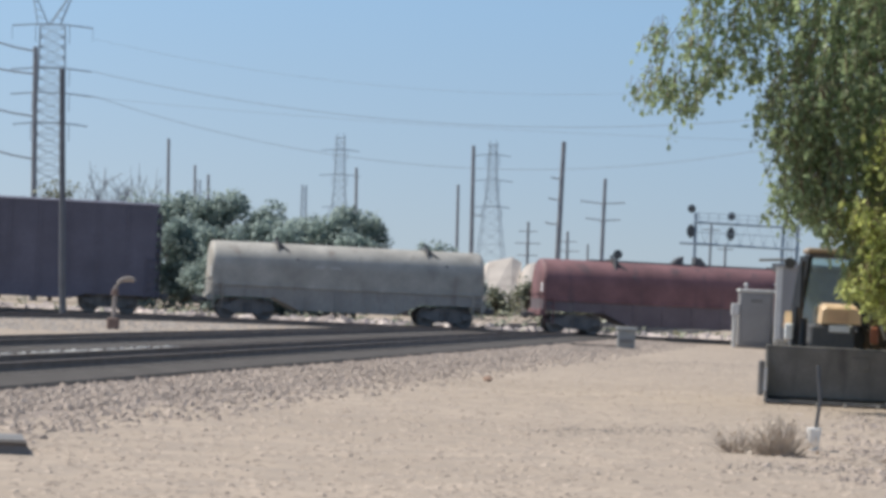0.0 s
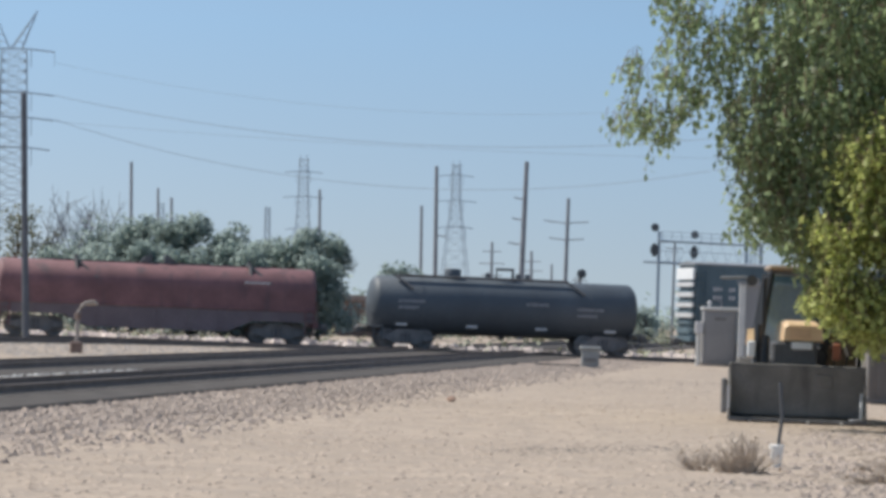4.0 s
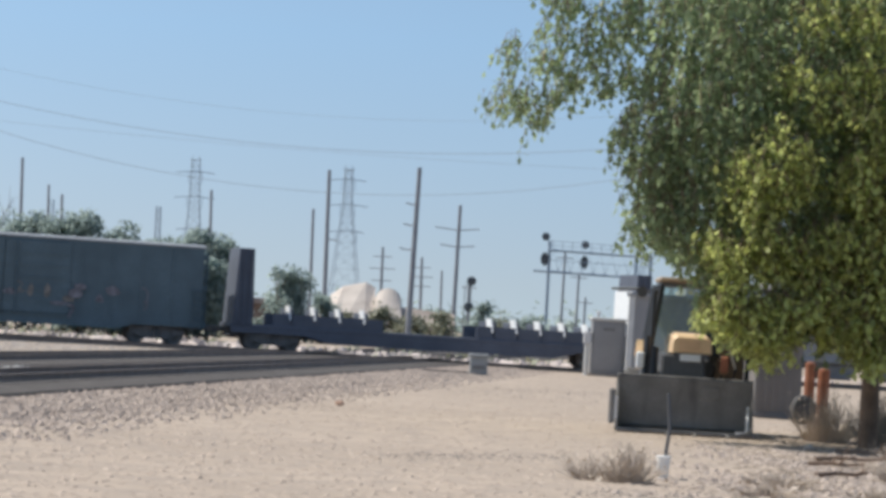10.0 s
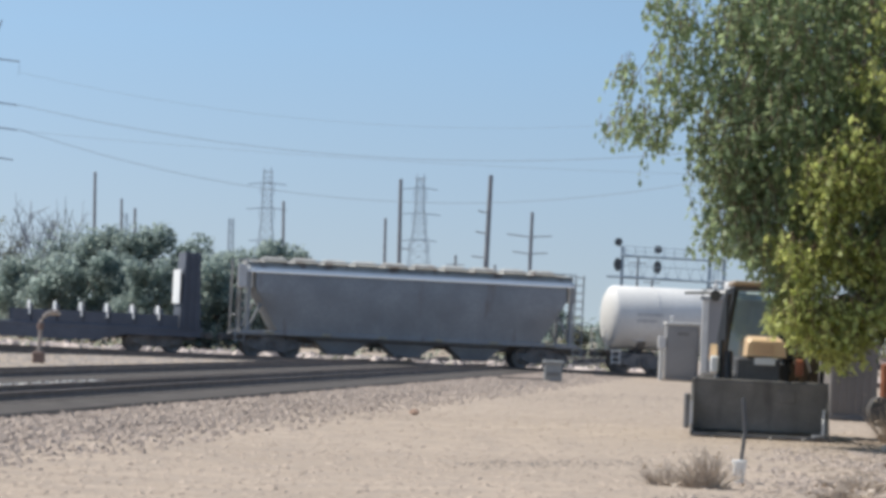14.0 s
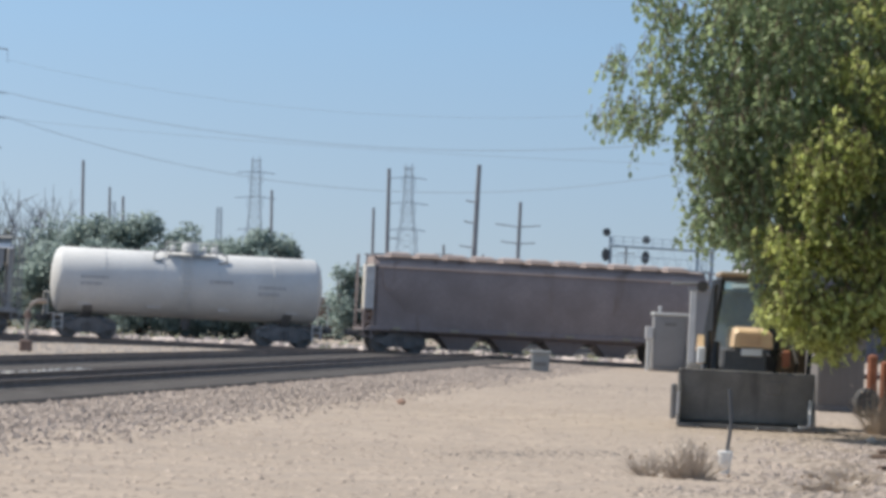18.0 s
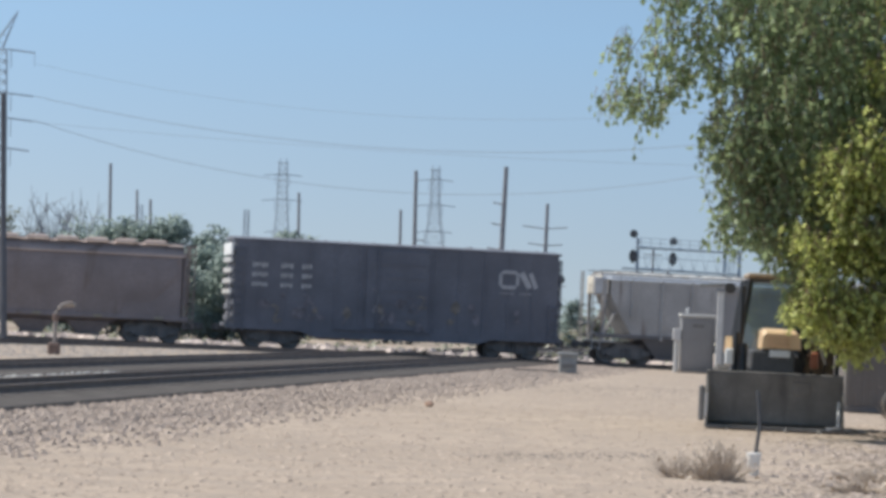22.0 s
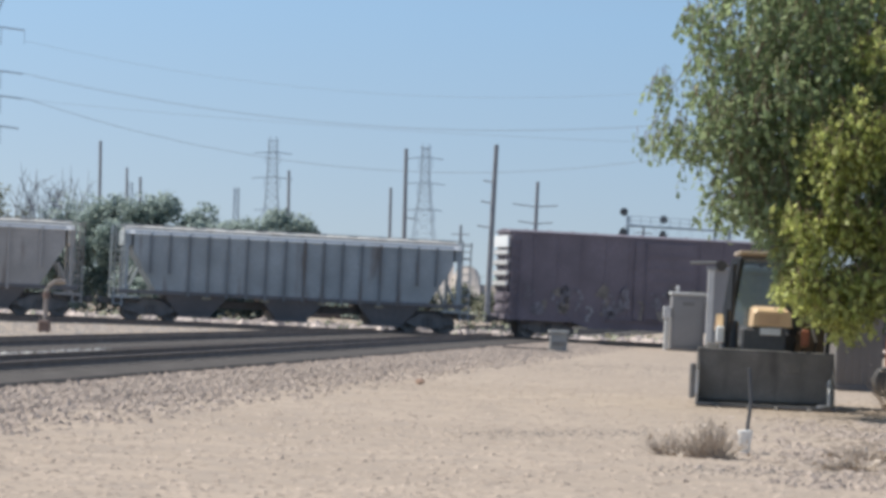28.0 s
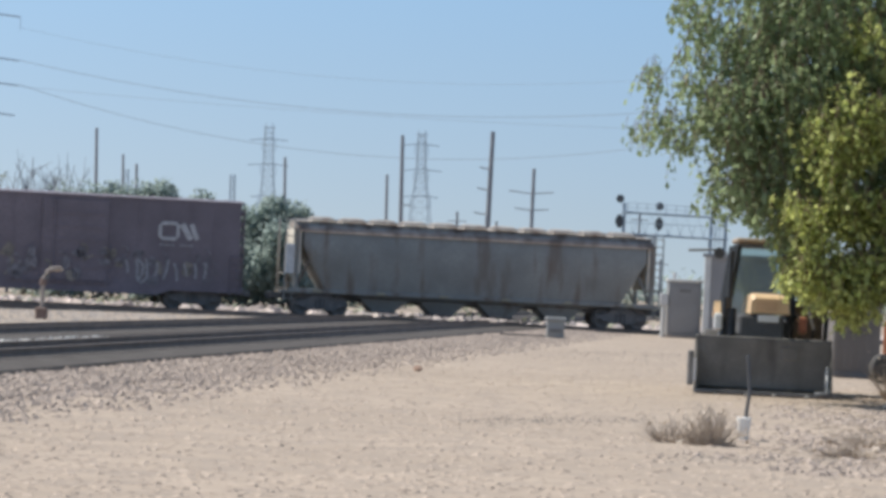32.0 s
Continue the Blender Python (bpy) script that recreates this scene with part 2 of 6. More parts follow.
shed_boards = material("tan_shed_boards", (0.44, 0.37, 0.32), 0.8, vary=0.2, scale=0.8)
glass_mat = bpy.data.materials.new("cab_glass")
glass_mat.use_nodes = True
gn, gl = glass_mat.node_tree.nodes, glass_mat.node_tree.links
clear, shine, both = gn.new("ShaderNodeBsdfTransparent"), gn.new("ShaderNodeBsdfGlossy"), gn.new("ShaderNodeMixShader")
clear.inputs["Color"].default_value = (0.74, 0.82, 0.82, 1)
shine.inputs["Roughness"].default_value = 0.05
both.inputs["Fac"].default_value = 0.1
gl.new(clear.outputs["BSDF"], both.inputs[1])
gl.new(shine.outputs["BSDF"], both.inputs[2])
gl.new(both.outputs["Shader"], gn["Material Output"].inputs["Surface"])


def paint(name, color, rust=0.1, **kw):
    kw = {"rough": 0.65, "vary": 0.2, "scale": 0.6, "dirt": RUST, "dirt_amount": rust, "dirt_scale": 1.6, "streak": True, **kw}
    return material(name, color, **kw)


# ---- ground, tracks ----
ground = part("ground", Shape().add([(-3000, -400, 0), (3000, -400, 0), (3000, 4000, 0), (-3000, 4000, 0)], [(0, 1, 2, 3)]), dirt_ground)
tagged(ground, "pale beige dusty dirt yard ground", "ground", kind="structure")

LINE = Vector((0.1464, 0.9892, 0))      # way of the double main line
SIDE = Vector((-0.9892, 0.1464, 0))     # to its far side
FOOT = Vector((-7.88, 45.3, 0))         # near edge of its dark bed


def on_line(along, across, z):
    p = FOOT + LINE * along + SIDE * across
    return (p.x, p.y, z)


def strip(a0, a1, c0, c1, z0, z1, slope=0.25, steps=1):
    """A low bank along the main line."""
    rings = []
    for k in range(steps + 1):
        a = a0 + (a1 - a0) * k / steps
        rings.append([on_line(a, c0 - slope, z0), on_line(a, c0, z1), on_line(a, c1, z1), on_line(a, c1 + slope, z0)])
    return Shape().loft(rings)


RAIL_PROFILE = [(-0.07, 0.0), (0.07, 0.0), (0.07, 0.02), (0.012, 0.035), (0.012, 0.125), (0.036, 0.135), (0.036, 0.168), (-0.036, 0.168), (-0.036, 0.135), (-0.012, 0.125), (-0.012, 0.035), (-0.07, 0.02)]


def rail_shape(p, q, side, z):
    return Shape().loft([[(e.x + side.x * c, e.y + side.y * c, z + h) for c, h in RAIL_PROFILE] for e in (p, q)])


bank_rings = []
for k in range(381):
    a = -60 + 0.4 * k
    e = 0.55 * noise.noise((a * 0.7, 2.2, 0)) + 0.3 * noise.noise((a * 2.3, 5.1, 0))
    bank_rings.append([on_line(a, -4.2 + e, -0.05), on_line(a, -2.8 + e, 0.024), on_line(a, -0.5, 0.03), on_line(a, 0.5, -0.05)])
bank = part("ballast_bank", Shape().loft(bank_rings), ballast_mat)
tagged(bank, "grey and pinkish crushed stone ballast beside the track", "ballast", kind="structure")
for k, (mid, c0, c1) in enumerate(((2.35, -0.45, 4.85), (7.75, 5.15, 10.4))):
    track = thing("railway_track", Matrix.Identity(4), "dark oily railway track running away from the yard", "railway track", "main line tracks", "structure")
    part("track_bed", strip(-70, 330, c0, c1, -0.05, 0.098 + 0.003 * k, 0.15, 4), dark_ballast, track)
    ties = Shape()
    for j in range(420):
        a = -60 + 0.55 * j
        j2 = random.uniform(-0.06, 0.06)
        c = [on_line(a + d, mid + e + j2, z) for z in (0.0, 0.105) for d, e in ((-0.11, -1.35), (0.11, -1.35), (0.11, 1.35), (-0.11, 1.35))]
        ties.add(c, [(4, 5, 6, 7), (0, 1, 5, 4), (1, 2, 6, 5), (2, 3, 7, 6), (3, 0, 4, 7)])
    part("ties", ties, tie_mat, track, kind="stuff")
    for g in (-0.75, 0.75):
        p, q = Vector(on_line(-70, mid + g, 0)), Vector(on_line(330, mid + g, 0))
        part("rail", rail_shape(p, q, SIDE, 0.085), rail_mat, track)

# the train's own track
PHI = math.atan(0.2)
ALONG = Vector((math.cos(PHI), math.sin(PHI), 0))
ACROSS = Vector((-math.sin(PHI), math.cos(PHI), 0))
RAIL_Z = 0.19
MID = Vector((0, 136.0, 0))


def on_train_line(s, c, z):
    p = MID + ALONG * s + ACROSS * c
    return (p.x, p.y, z)


track = thing("railway_track", Matrix.Identity(4), "railway track under the freight train in pale gravel", "railway track", "", "structure")
part("track_bed", Shape().loft([[on_train_line(s, -2.6, -0.05), on_train_line(s, -1.9, 0.008), on_train_line(s, 1.9, 0.008), on_train_line(s, 2.6, -0.05)] for s in (-260, 0, 300)]), dark_ballast, track)
ties = Shape()
for j in range(300):
    s = -75 + 0.55 * j
    c = [on_train_line(s + d, e, z) for z in (-0.02, 0.028) for d, e in ((-0.11, -1.3), (0.11, -1.3), (0.11, 1.3), (-0.11, 1.3))]
    ties.add(c, [(4, 5, 6, 7), (0, 1, 5, 4), (1, 2, 6, 5), (2, 3, 7, 6), (3, 0, 4, 7)])
part("ties", ties, tie_mat, track, kind="stuff")
for g in (-0.75, 0.75):
    part("rail", rail_shape(MID + ALONG * -260 + ACROSS * g, MID + ALONG * 300 + ACROSS * g, ACROSS, RAIL_Z - 0.168), rail_mat, track)


# a connecting track that curves off towards the yard
bend = [Vector((2.5, 134.5, 0)), Vector((-6.0, 132.3, 0)), Vector((-13.0, 128.0, 0)), Vector((-18.5, 120.0, 0)), Vector((-22.5, 108.0, 0)), Vector((-25.5, 92.0, 0)), Vector((-27.5, 70.0, 0))]
fine = []
for k in range(len(bend) - 1):
    p0, p1, p2, p3 = bend[max(k - 1, 0)], bend[k], bend[k + 1], bend[min(k + 2, len(bend) - 1)]
    for j in range(6):
        f = j / 6
        fine.append(0.5 * (2 * p1 + (p2 - p0) * f + (2 * p0 - 5 * p1 + 4 * p2 - p3) * f * f + (3 * p1 - p0 - 3 * p2 + p3) * f ** 3))
fine.append(bend[-1])
track = thing("railway_track", Matrix.Identity(4), "curving connecting track in dark ballast", "railway track", "", "structure")


def along_bend(offsets):
    """Rings of (across, z) carried along the bend."""
    rings = []
    for k, p in enumerate(fine):
        d = (fine[min(k + 1, len(fine) - 1)] - fine[max(k - 1, 0)]).normalized()
        q = Vector((d.y, -d.x, 0))
        rings.append([(p.x + q.x * c, p.y + q.y * c, z) for c, z in offsets])
    return rings


part("track_bed", Shape().loft(along_bend([(-1.9, -0.05), (-1.6, 0.02), (1.6, 0.02), (1.9, -0.05)])), dark_ballast, track)
for g in (-0.75, 0.75):
    part("rail", Shape().loft(along_bend([(g + c, 0.015 + h) for c, h in RAIL_PROFILE])), rail_mat, track)


def stones(name, n, place, size, mat, label, seed, flat=1.0):
    rnd = random.Random(seed)
    s = Shape()
    for _ in range(n):
        x, y, z = place(rnd)
        r = size * rnd.uniform(0.45, 1.25)
        a = rnd.uniform(0, 6.28)
        ca, sa = math.cos(a), math.sin(a)
        pts = []
        for px, py, pz in ((1, 0, 0), (0, 1, 0), (-1, 0, 0), (0, -1, 0), (0.3, 0.2, 0.8), (-0.3, -0.2, 0.7)):
            px, py, pz = px * r * rnd.uniform(0.6, 1.2), py * r * rnd.uniform(0.6, 1.2), pz * r * flat * rnd.uniform(0.6, 1.1)
            pts.append((x + px * ca - py * sa, y + px * sa + py * ca, z + pz))
        s.add(pts, [(0, 1, 4), (1, 5, 4), (1, 2, 5), (2, 3, 5), (3, 4, 5), (3, 0, 4)])
    me = bpy.data.meshes.new(name)
    me.from_pydata(s.v, [], s.f)
    me.materials.append(mat)
    return tagged(new(name, me), label, "stones", kind="stuff")


def bank_place(rnd):
    a = -28 + 118 * rnd.random() ** 1.1
    c = rnd.triangular(-5.2, -0.3, -1.6)
    if noise.noise((a * 0.7, c * 1.4, 1.7)) < -0.1:
        c = min(-0.3, c + rnd.uniform(0.0, 0.9))
    return on_line(a, c, 0.03 if c > -2.9 else 0.0)


stones("ballast_stones", 23000, bank_place, 0.076, stone_mat, "loose grey and pinkish crushed ballast stones", 3, 0.8)


def yard_place(rnd):
    y = rnd.uniform(19, 120)
    return (rnd.uniform(-0.17, 0.21) * y, y, 0.0)


stones("pebbles", 5000, yard_place, 0.022, pebble_mat, "small loose stones strewn over the dirt yard", 4, 0.3)


def clod_place(rnd):
    y = 19 + 112 * rnd.random() ** 1.5
    return (rnd.uniform(-0.17, 0.22) * y, y, -0.004)


stones("dirt_clods", 26000, clod_place, 0.075, clod_mat, "crumbly pale dirt clods and gravel of the yard", 8, 0.36)


def rut_place(rnd):
    a, b = rnd.choice((((0.6, 39.8), (3.6, 43.2)), ((2.7, 33.2), (6.2, 35.4)), ((2.2, 83.9), (7.6, 81.0)), ((4.6, 88.0), (9.0, 92.0)), ((3.6, 26.3), (5.3, 27.4))))
    f = rnd.random()
    return (a[0] + (b[0] - a[0]) * f + rnd.gauss(0, 0.05), a[1] + (b[1] - a[1]) * f + rnd.gauss(0, 0.55 if a[1] < 60 else 3.0), -0.015)


# rows of dark stones give the ruts their shading
stones("rut_shade_stones", 2900, rut_place, 0.055, rut_mat, "dark stones as the shade in old wheel ruts in the dirt", 9, 0.6)


def gap_place(rnd):
    a = rnd.uniform(-40, 30)
    return on_line(a, rnd.gauss(5.05, 0.12), 0.05)


stones("pale_stones", 1500, gap_place, 0.08, white_stone, "pale gravel heaped between the two tracks", 5)


def back_place(rnd):
    s = rnd.uniform(-45, 30)
    return on_train_line(s, rnd.uniform(4, 26), 0.0)


stones("trackside_rubble", 2200, back_place, 0.24, rubble_mat, "pale rubble and broken rock behind the train", 6)


def heap_place(rnd):
    s = rnd.uniform(-42, 26)
    return on_train_line(s, 4.5 + 5 * rnd.random() + 1.5 * math.sin(s * 0.9), -0.05)


stones("rubble_heaps", 420, heap_place, 0.66, rubble_mat, "pale broken concrete lumps heaped behind the train", 16, 0.8)


def siding_place(rnd):
    y = rnd.uniform(92, 133)
    return (rnd.uniform(-0.205, -0.01) * y, y, -0.01)


stones("siding_gravel", 6000, siding_place, 0.11, siding_stone, "grey-pink gravel lying between the tracks", 11, 0.5)


def litter_place(rnd):
    y = 31 + 20 * rnd.random()
    x = (0.168 + max(-0.075, min(0.05, rnd.gauss(0, 0.03)))) * y
    if noise.noise((x * 0.9, y * 0.35, 3.3)) < -0.05:
        x += 1.5
    return (x, y, -0.01)


stones("weedy_gravel", 3600, litter_place, 0.08, stone_mat, "grey-brown gravel and crumbs strewn beside the loader", 12, 0.7)

# ---- freight cars: x along the track, -y towards the yard, z from the rail head ----
WHEEL_R = 0.457
frame_side = Shape()
frame_side.prism([(-1.25, 0.42), (-0.95, 0.38), (-0.55, 0.22), (0.55, 0.22), (0.95, 0.38), (1.25, 0.42), (1.28, 0.62), (0.75, 0.72), (0.5, 0.92), (-0.5, 0.92), (-0.75, 0.72), (-1.28, 0.62)], -0.09, 0.09)
for x in (-0.89, 0.89):
    frame_side.lathe([(-0.16, 0.0), (-0.16, 0.15), (0.0, 0.17)], "y", (x, 0, 0.5), 10)
for x in (-0.2, 0.0, 0.2):
    frame_side.lathe([(0.32, 0.07), (0.7, 0.07)], "z", (x, -0.1, 0), 8)
frame_mesh = frame_side.mesh("side_frame", truck_mat)
bolster_mesh = Shape().box(-0.22, 0.22, -1.0, 1.0, 0.45, 0.86, 0.05).mesh("bolster", truck_mat)
ws = Shape().lathe([(-0.95, 0.08), (0.95, 0.08)], "y", n=8)
for sgn in (-1, 1):
    prof = [(0.69, 0.12), (0.69, 0.49), (0.72, 0.49), (0.74, WHEEL_R), (0.82, WHEEL_R - 0.01), (0.82, 0.38), (0.77, 0.36), (0.77, 0.16), (0.84, 0.14), (0.84, 0.0)]
    ws.lathe([(sgn * a, r) for a, r in prof], "y", n=22)
for k in range(3):
    a = k * 2.094
    ws.box(-0.03 + 0.27 * math.cos(a), 0.03 + 0.27 * math.cos(a), -0.775, -0.765, -0.03 + 0.27 * math.sin(a), 0.03 + 0.27 * math.sin(a))
wheelset_mesh = ws.mesh("wheelset", wheel_mat, 40)
coupler_mesh = Shape().box(-0.5, 0.25, -0.09, 0.09, 0.72, 0.94, 0.03).box(0.12, 0.42, -0.17, 0.12, 0.66, 1.0, 0.06).box(0.36, 0.5, -0.15, -0.03, 0.68, 0.98, 0.03).mesh("coupler", truck_mat)
hose_mesh = Shape().tube([(0.0, 0.3, 0.72), (0.15, 0.3, 0.5), (0.35, 0.22, 0.42), (0.5, 0.1, 0.5)], 0.03).mesh("air_hose", rubber_mat)

# cream that stands for sunlight on the hopper ends
cream_end = material("sunlit_end_cream", (0.74, 0.69, 0.60), 0.7, vary=0.15, scale=2.0, dirt=(0.4, 0.33, 0.27), dirt_amount=0.05, streak=True)
WHEELS = []
CARS = []
stencil_mark = material("worn_white_stencil", (0.55, 0.55, 0.56), 0.7, vary=0.3, scale=5.0)
tank_mark = material("pale_grey_stencil", (0.52, 0.52, 0.53), 0.7, vary=0.2, scale=5.0)
emblem_mark = material("worn_white_emblem", (0.50, 0.50, 0.52), 0.7, vary=0.2, scale=5.0)
dull_mark = material("dull_grey_spray", (0.225, 0.215, 0.24), 0.7, vary=0.5, scale=4.0)
tan_mark = material("tan_spray", (0.26, 0.235, 0.21), 0.7, vary=0.4, scale=4.0)


def running_gear(car, L, inset):
    for sx in (-1, 1):
        bogie = new("bogie")
        bogie.parent, bogie.location = car, (sx * (L / 2 - inset), 0, 0)
        bogie.empty_display_size = 0.2
        part("bolster", bolster_mesh, None, bogie)
        for sy in (-1, 1):
            f = part("side_frame", frame_mesh, None, bogie)
            f.matrix_basis = pose(0, sy * 1.0, 0, 0, 0, 0 if sy < 0 else 180)
        for wx in (-0.89, 0.89):
            w = part("wheelset", wheelset_mesh, None, bogie)
            w.location = (wx, 0, WHEEL_R)
            WHEELS.append((w, wx))
        c = part("coupler", coupler_mesh, None, car)
        c.matrix_basis = pose(sx * (L / 2 + 0.15), 0, 0, 0, 0, 0 if sx > 0 else 180)
        h = part("air_hose", hose_mesh, None, car)
        h.matrix_basis = pose(sx * (L / 2 + 0.1), 0, 0, 0, 0, 0 if sx > 0 else 180)


def ladder(x, y, z0, z1, w=0.4, along="x", n=None):
    s = Shape()
    n = n or int((z1 - z0) / 0.36)
    for e in (-w / 2, w / 2):
        if along == "x":
            s.beam((x + e, y, z0), (x + e, y, z1), 0.05)
        else:
            s.beam((x, y + e, z0), (x, y + e, z1), 0.05)
    for k in range(n + 1):
        z = z0 + 0.1 + (z1 - z0 - 0.2) * k / n
        if along == "x":
            s.beam((x - w / 2, y, z), (x + w / 2, y, z), 0.035)
        else:
            s.beam((x, y - w / 2, z), (x, y + w / 2, z), 0.035)
    return s


def bars(car, rows, y, mat, d=0.006):
    """Painted bars on the yard side: (x0, x1, z0, z1), each broken up like a row of characters."""
    for k, (x0, x1, z0, z1) in enumerate(rows):
        step = (z1 - z0) * 0.72
        n = max(1, round((x1 - x0) / step))
        bar = Shape()
        for j in range(n):
            a = x0 + (x1 - x0) * j / n
            drop = 0.22 * (z1 - z0) * ((j * 7 + k * 3) % 3) / 2
            bar.box(a, a + (x1 - x0) / n * 0.74, y - d, y, z0 + drop, z1)
        part("lettering_bar", bar, mat, car)


def car_thing(name, s0, s1, label, category="freight car"):
    L = s1 - s0
    car = thing(name, Matrix.Identity(4), label, category, "cars of the freight train")
    CARS.append((car, (s0 + s1) / 2))
    return car, L


def brake_wheel(car, x, z, mat):
    s = Shape()
    n = 14
    s.tube([(x, 0.5 + 0.28 * math.cos(2 * math.pi * i / n), z + 0.28 * math.sin(2 * math.pi * i / n)) for i in range(n + 1)], 0.025, 5)
    s.beam((x, 0.22, z), (x, 0.78, z), 0.04).beam((x, 0.5, z - 0.28), (x, 0.5, z + 0.28), 0.04)
    part("brake_wheel", s, mat, car)


def boxcar(s0, s1, H, mat, label, doors=1, marks=(), logo=None, roofmat=None, end_white=True, ribs=None, graffiti=0, seed=1, tag=None):
    rnd = random.Random(seed)
    car, L = car_thing("boxcar", s0, s1, label, "boxcar")
    a, w = L / 2, 1.52
    part("body", Shape().box(-a + 0.12, a - 0.12, -w, w, 1.02, H - 0.16, 0.03), mat, car)
    part("side_sill", Shape().prism([(-a + 0.1, 1.05), (-a + 0.1, 0.82), (-a + 3.3, 0.82), (-a + 4.0, 0.58), (a - 4.0, 0.58), (a - 3.3, 0.82), (a - 0.1, 0.82), (a - 0.1, 1.05)], -w - 0.02, -w + 0.1), mat, car)
    part("side_sill", Shape().prism([(-a + 0.1, 1.05), (-a + 0.1, 0.82), (a - 0.1, 0.82), (a - 0.1, 1.05)], w - 0.1, w + 0.02), mat, car)
    part("centre_sill", Shape().box(-a + 0.3, a - 0.3, -0.35, 0.35, 0.62, 1.0), truck_mat, car)
    roof = Shape().loft([[(x, -w - 0.05, H - 0.2), (x, w + 0.05, H - 0.2), (x, w + 0.05, H - 0.12), (x, 0, H), (x, -w - 0.05, H - 0.12)] for x in (-a, a)])
    k = 1
    while -a + k * 1.15 < a:
        x = -a + k * 1.15
        roof.loft([[(x + e, -w, H - 0.115), (x + e, 0, H + 0.03), (x + e, w, H - 0.115), (x + e, 0, H - 0.03)] for e in (-0.04, 0.04)])
        k += 1
    part("roof", roof, roofmat or mat, car)
    for k in range(1, ribs or 13):
        x = -a + 0.12 + (L - 0.24) * k / (ribs or 13)
        if abs(x) > 1.7 * doors:
            part("side_post", Shape().box(x - 0.06, x + 0.06, -w - 0.035, -w, 1.05, H - 0.22), mat, car)
    for d in range(doors):
        x0 = -1.55 * doors + d * 3.1
        door = part("door", Shape().box(x0, x0 + 3.05, -w - 0.09, -w - 0.03, 1.1, H - 0.35, 0.015), mat, car)
        for k in range(1, 6):
            z = 1.1 + (H - 1.45) * k / 6
            part("door_rib", Shape().box(x0 + 0.1, x0 + 2.95, -w - 0.125, -w - 0.09, z - 0.05, z + 0.05), mat, door)
        part("locking_bar", Shape().beam((x0 + 0.55, -w - 0.15, 1.0), (x0 + 0.55, -w - 0.15, H - 0.4), 0.06), mat, door)
        part("door_rail", Shape().box(x0 - 1.5, x0 + 3.2, -w - 0.13, -w - 0.04, 1.0, 1.06), mat, car)
    for sx in (-1, 1):
        e = Shape()
        for k in range(7):
            z = 1.3 + (H - 1.9) * k / 6
            e.box(min(sx * (a - 0.12), sx * (a - 0.02)), max(sx * (a - 0.12), sx * (a - 0.02)), -w + 0.1, w - 0.1, z - 0.13, z + 0.13, 0.03)
        part("corrugated_end", e, mat, car)
        part("ladder", ladder(sx * (a - 0.35), -w - 0.08, 0.75, 2.6 if sx > 0 else H - 0.5, 0.42), mat, car)
        part("ladder", ladder(sx * (a + 0.05), -w + 0.35, 0.9, H - 0.4, 0.42, "y"), mat, car)
        part("end_sill", Shape().box(min(sx * (a - 0.1), sx * (a + 0.1)), max(sx * (a - 0.1), sx * (a + 0.1)), -w, w, 0.82, 1.08, 0.02), mat, car)
    if end_white:
        for k in range(5):
            z = H - 0.65 - k * 0.5
            part("end_marker", Shape().box(-a - 0.09, -a + 0.02, -w - 0.02, 1.4, z - (0.26 if k == 0 else 0.11), z + (0.3 if k == 0 else 0.11), 0.01), bright_white if k == 0 else white_mark, car)
    brake_wheel(car, a + 0.1, 2.6, mat)
    if marks:
        bars(car, [(-a + x0, -a + x1, z0, z1) for x0, x1, z0, z1 in marks], -w - 0.04, stencil_mark)
    if logo:
        x, z = logo
        s = Shape()
        y = -w - 0.045
        s.tube([(x + 0.12, y, z + 0.36), (x, y, z + 0.24), (x, y, z - 0.24), (x + 0.12, y, z - 0.36), (x + 0.72, y, z - 0.36), (x + 0.84, y, z - 0.24), (x + 0.84, y, z + 0.24), (x + 0.72, y, z + 0.36), (x + 0.12, y, z + 0.36)], 0.085, 4)
        s.tube([(x + 1.02, y, z + 0.36), (x + 1.45, y, z - 0.36)], 0.14, 4).tube([(x + 1.45, y, z + 0.36), (x + 1.76, y, z - 0.36)], 0.11, 4)
        for v in range(len(s.v)):
            px, py, pz = s.v[v]
            s.v[v] = (px, y + (py - y) * 0.06, pz)
        part("emblem", s, emblem_mark, car, "worn white painted emblem shapes")
        bars(car, [(x, x + 0.7, z - 0.72, z - 0.6), (x + 0.95, x + 1.6, z - 0.72, z - 0.6)], -w - 0.04, faded_mark)
    for g in range(graffiti):
        x, z = rnd.uniform(-a * 0.92, a * 0.82), rnd.uniform(1.25, 2.5)
        on_door = abs(x) < 1.75 * doors + 0.3
        y = -w - (0.132 if on_door else 0.043)
        tint = rnd.choice((faded_mark, dull_mark, dull_mark, tan_mark) if g % 3 == 0 else (dull_mark, dull_mark, tan_mark))
        if g % 3 == 0:
            pts = []
            h = rnd.uniform(0.25, 0.55)
            for k in range(9):
                th = k / 8 * rnd.uniform(2.5, 5.0)
                pts.append((x + 0.05 * k + 0.22 * math.sin(th * 1.7), y, z + h * math.cos(th)))
            blot = Shape().tube(pts, rnd.uniform(0.03, 0.07), 4)
            blot.v = [(q[0], y + (q[1] - y) * 0.05, q[2]) for q in blot.v]
            part("graffiti_stroke", blot, tint, car, "faded pale spray-paint stroke")
        else:
            rx, rz = rnd.uniform(0.12, 0.4), rnd.uniform(0.12, 0.4)
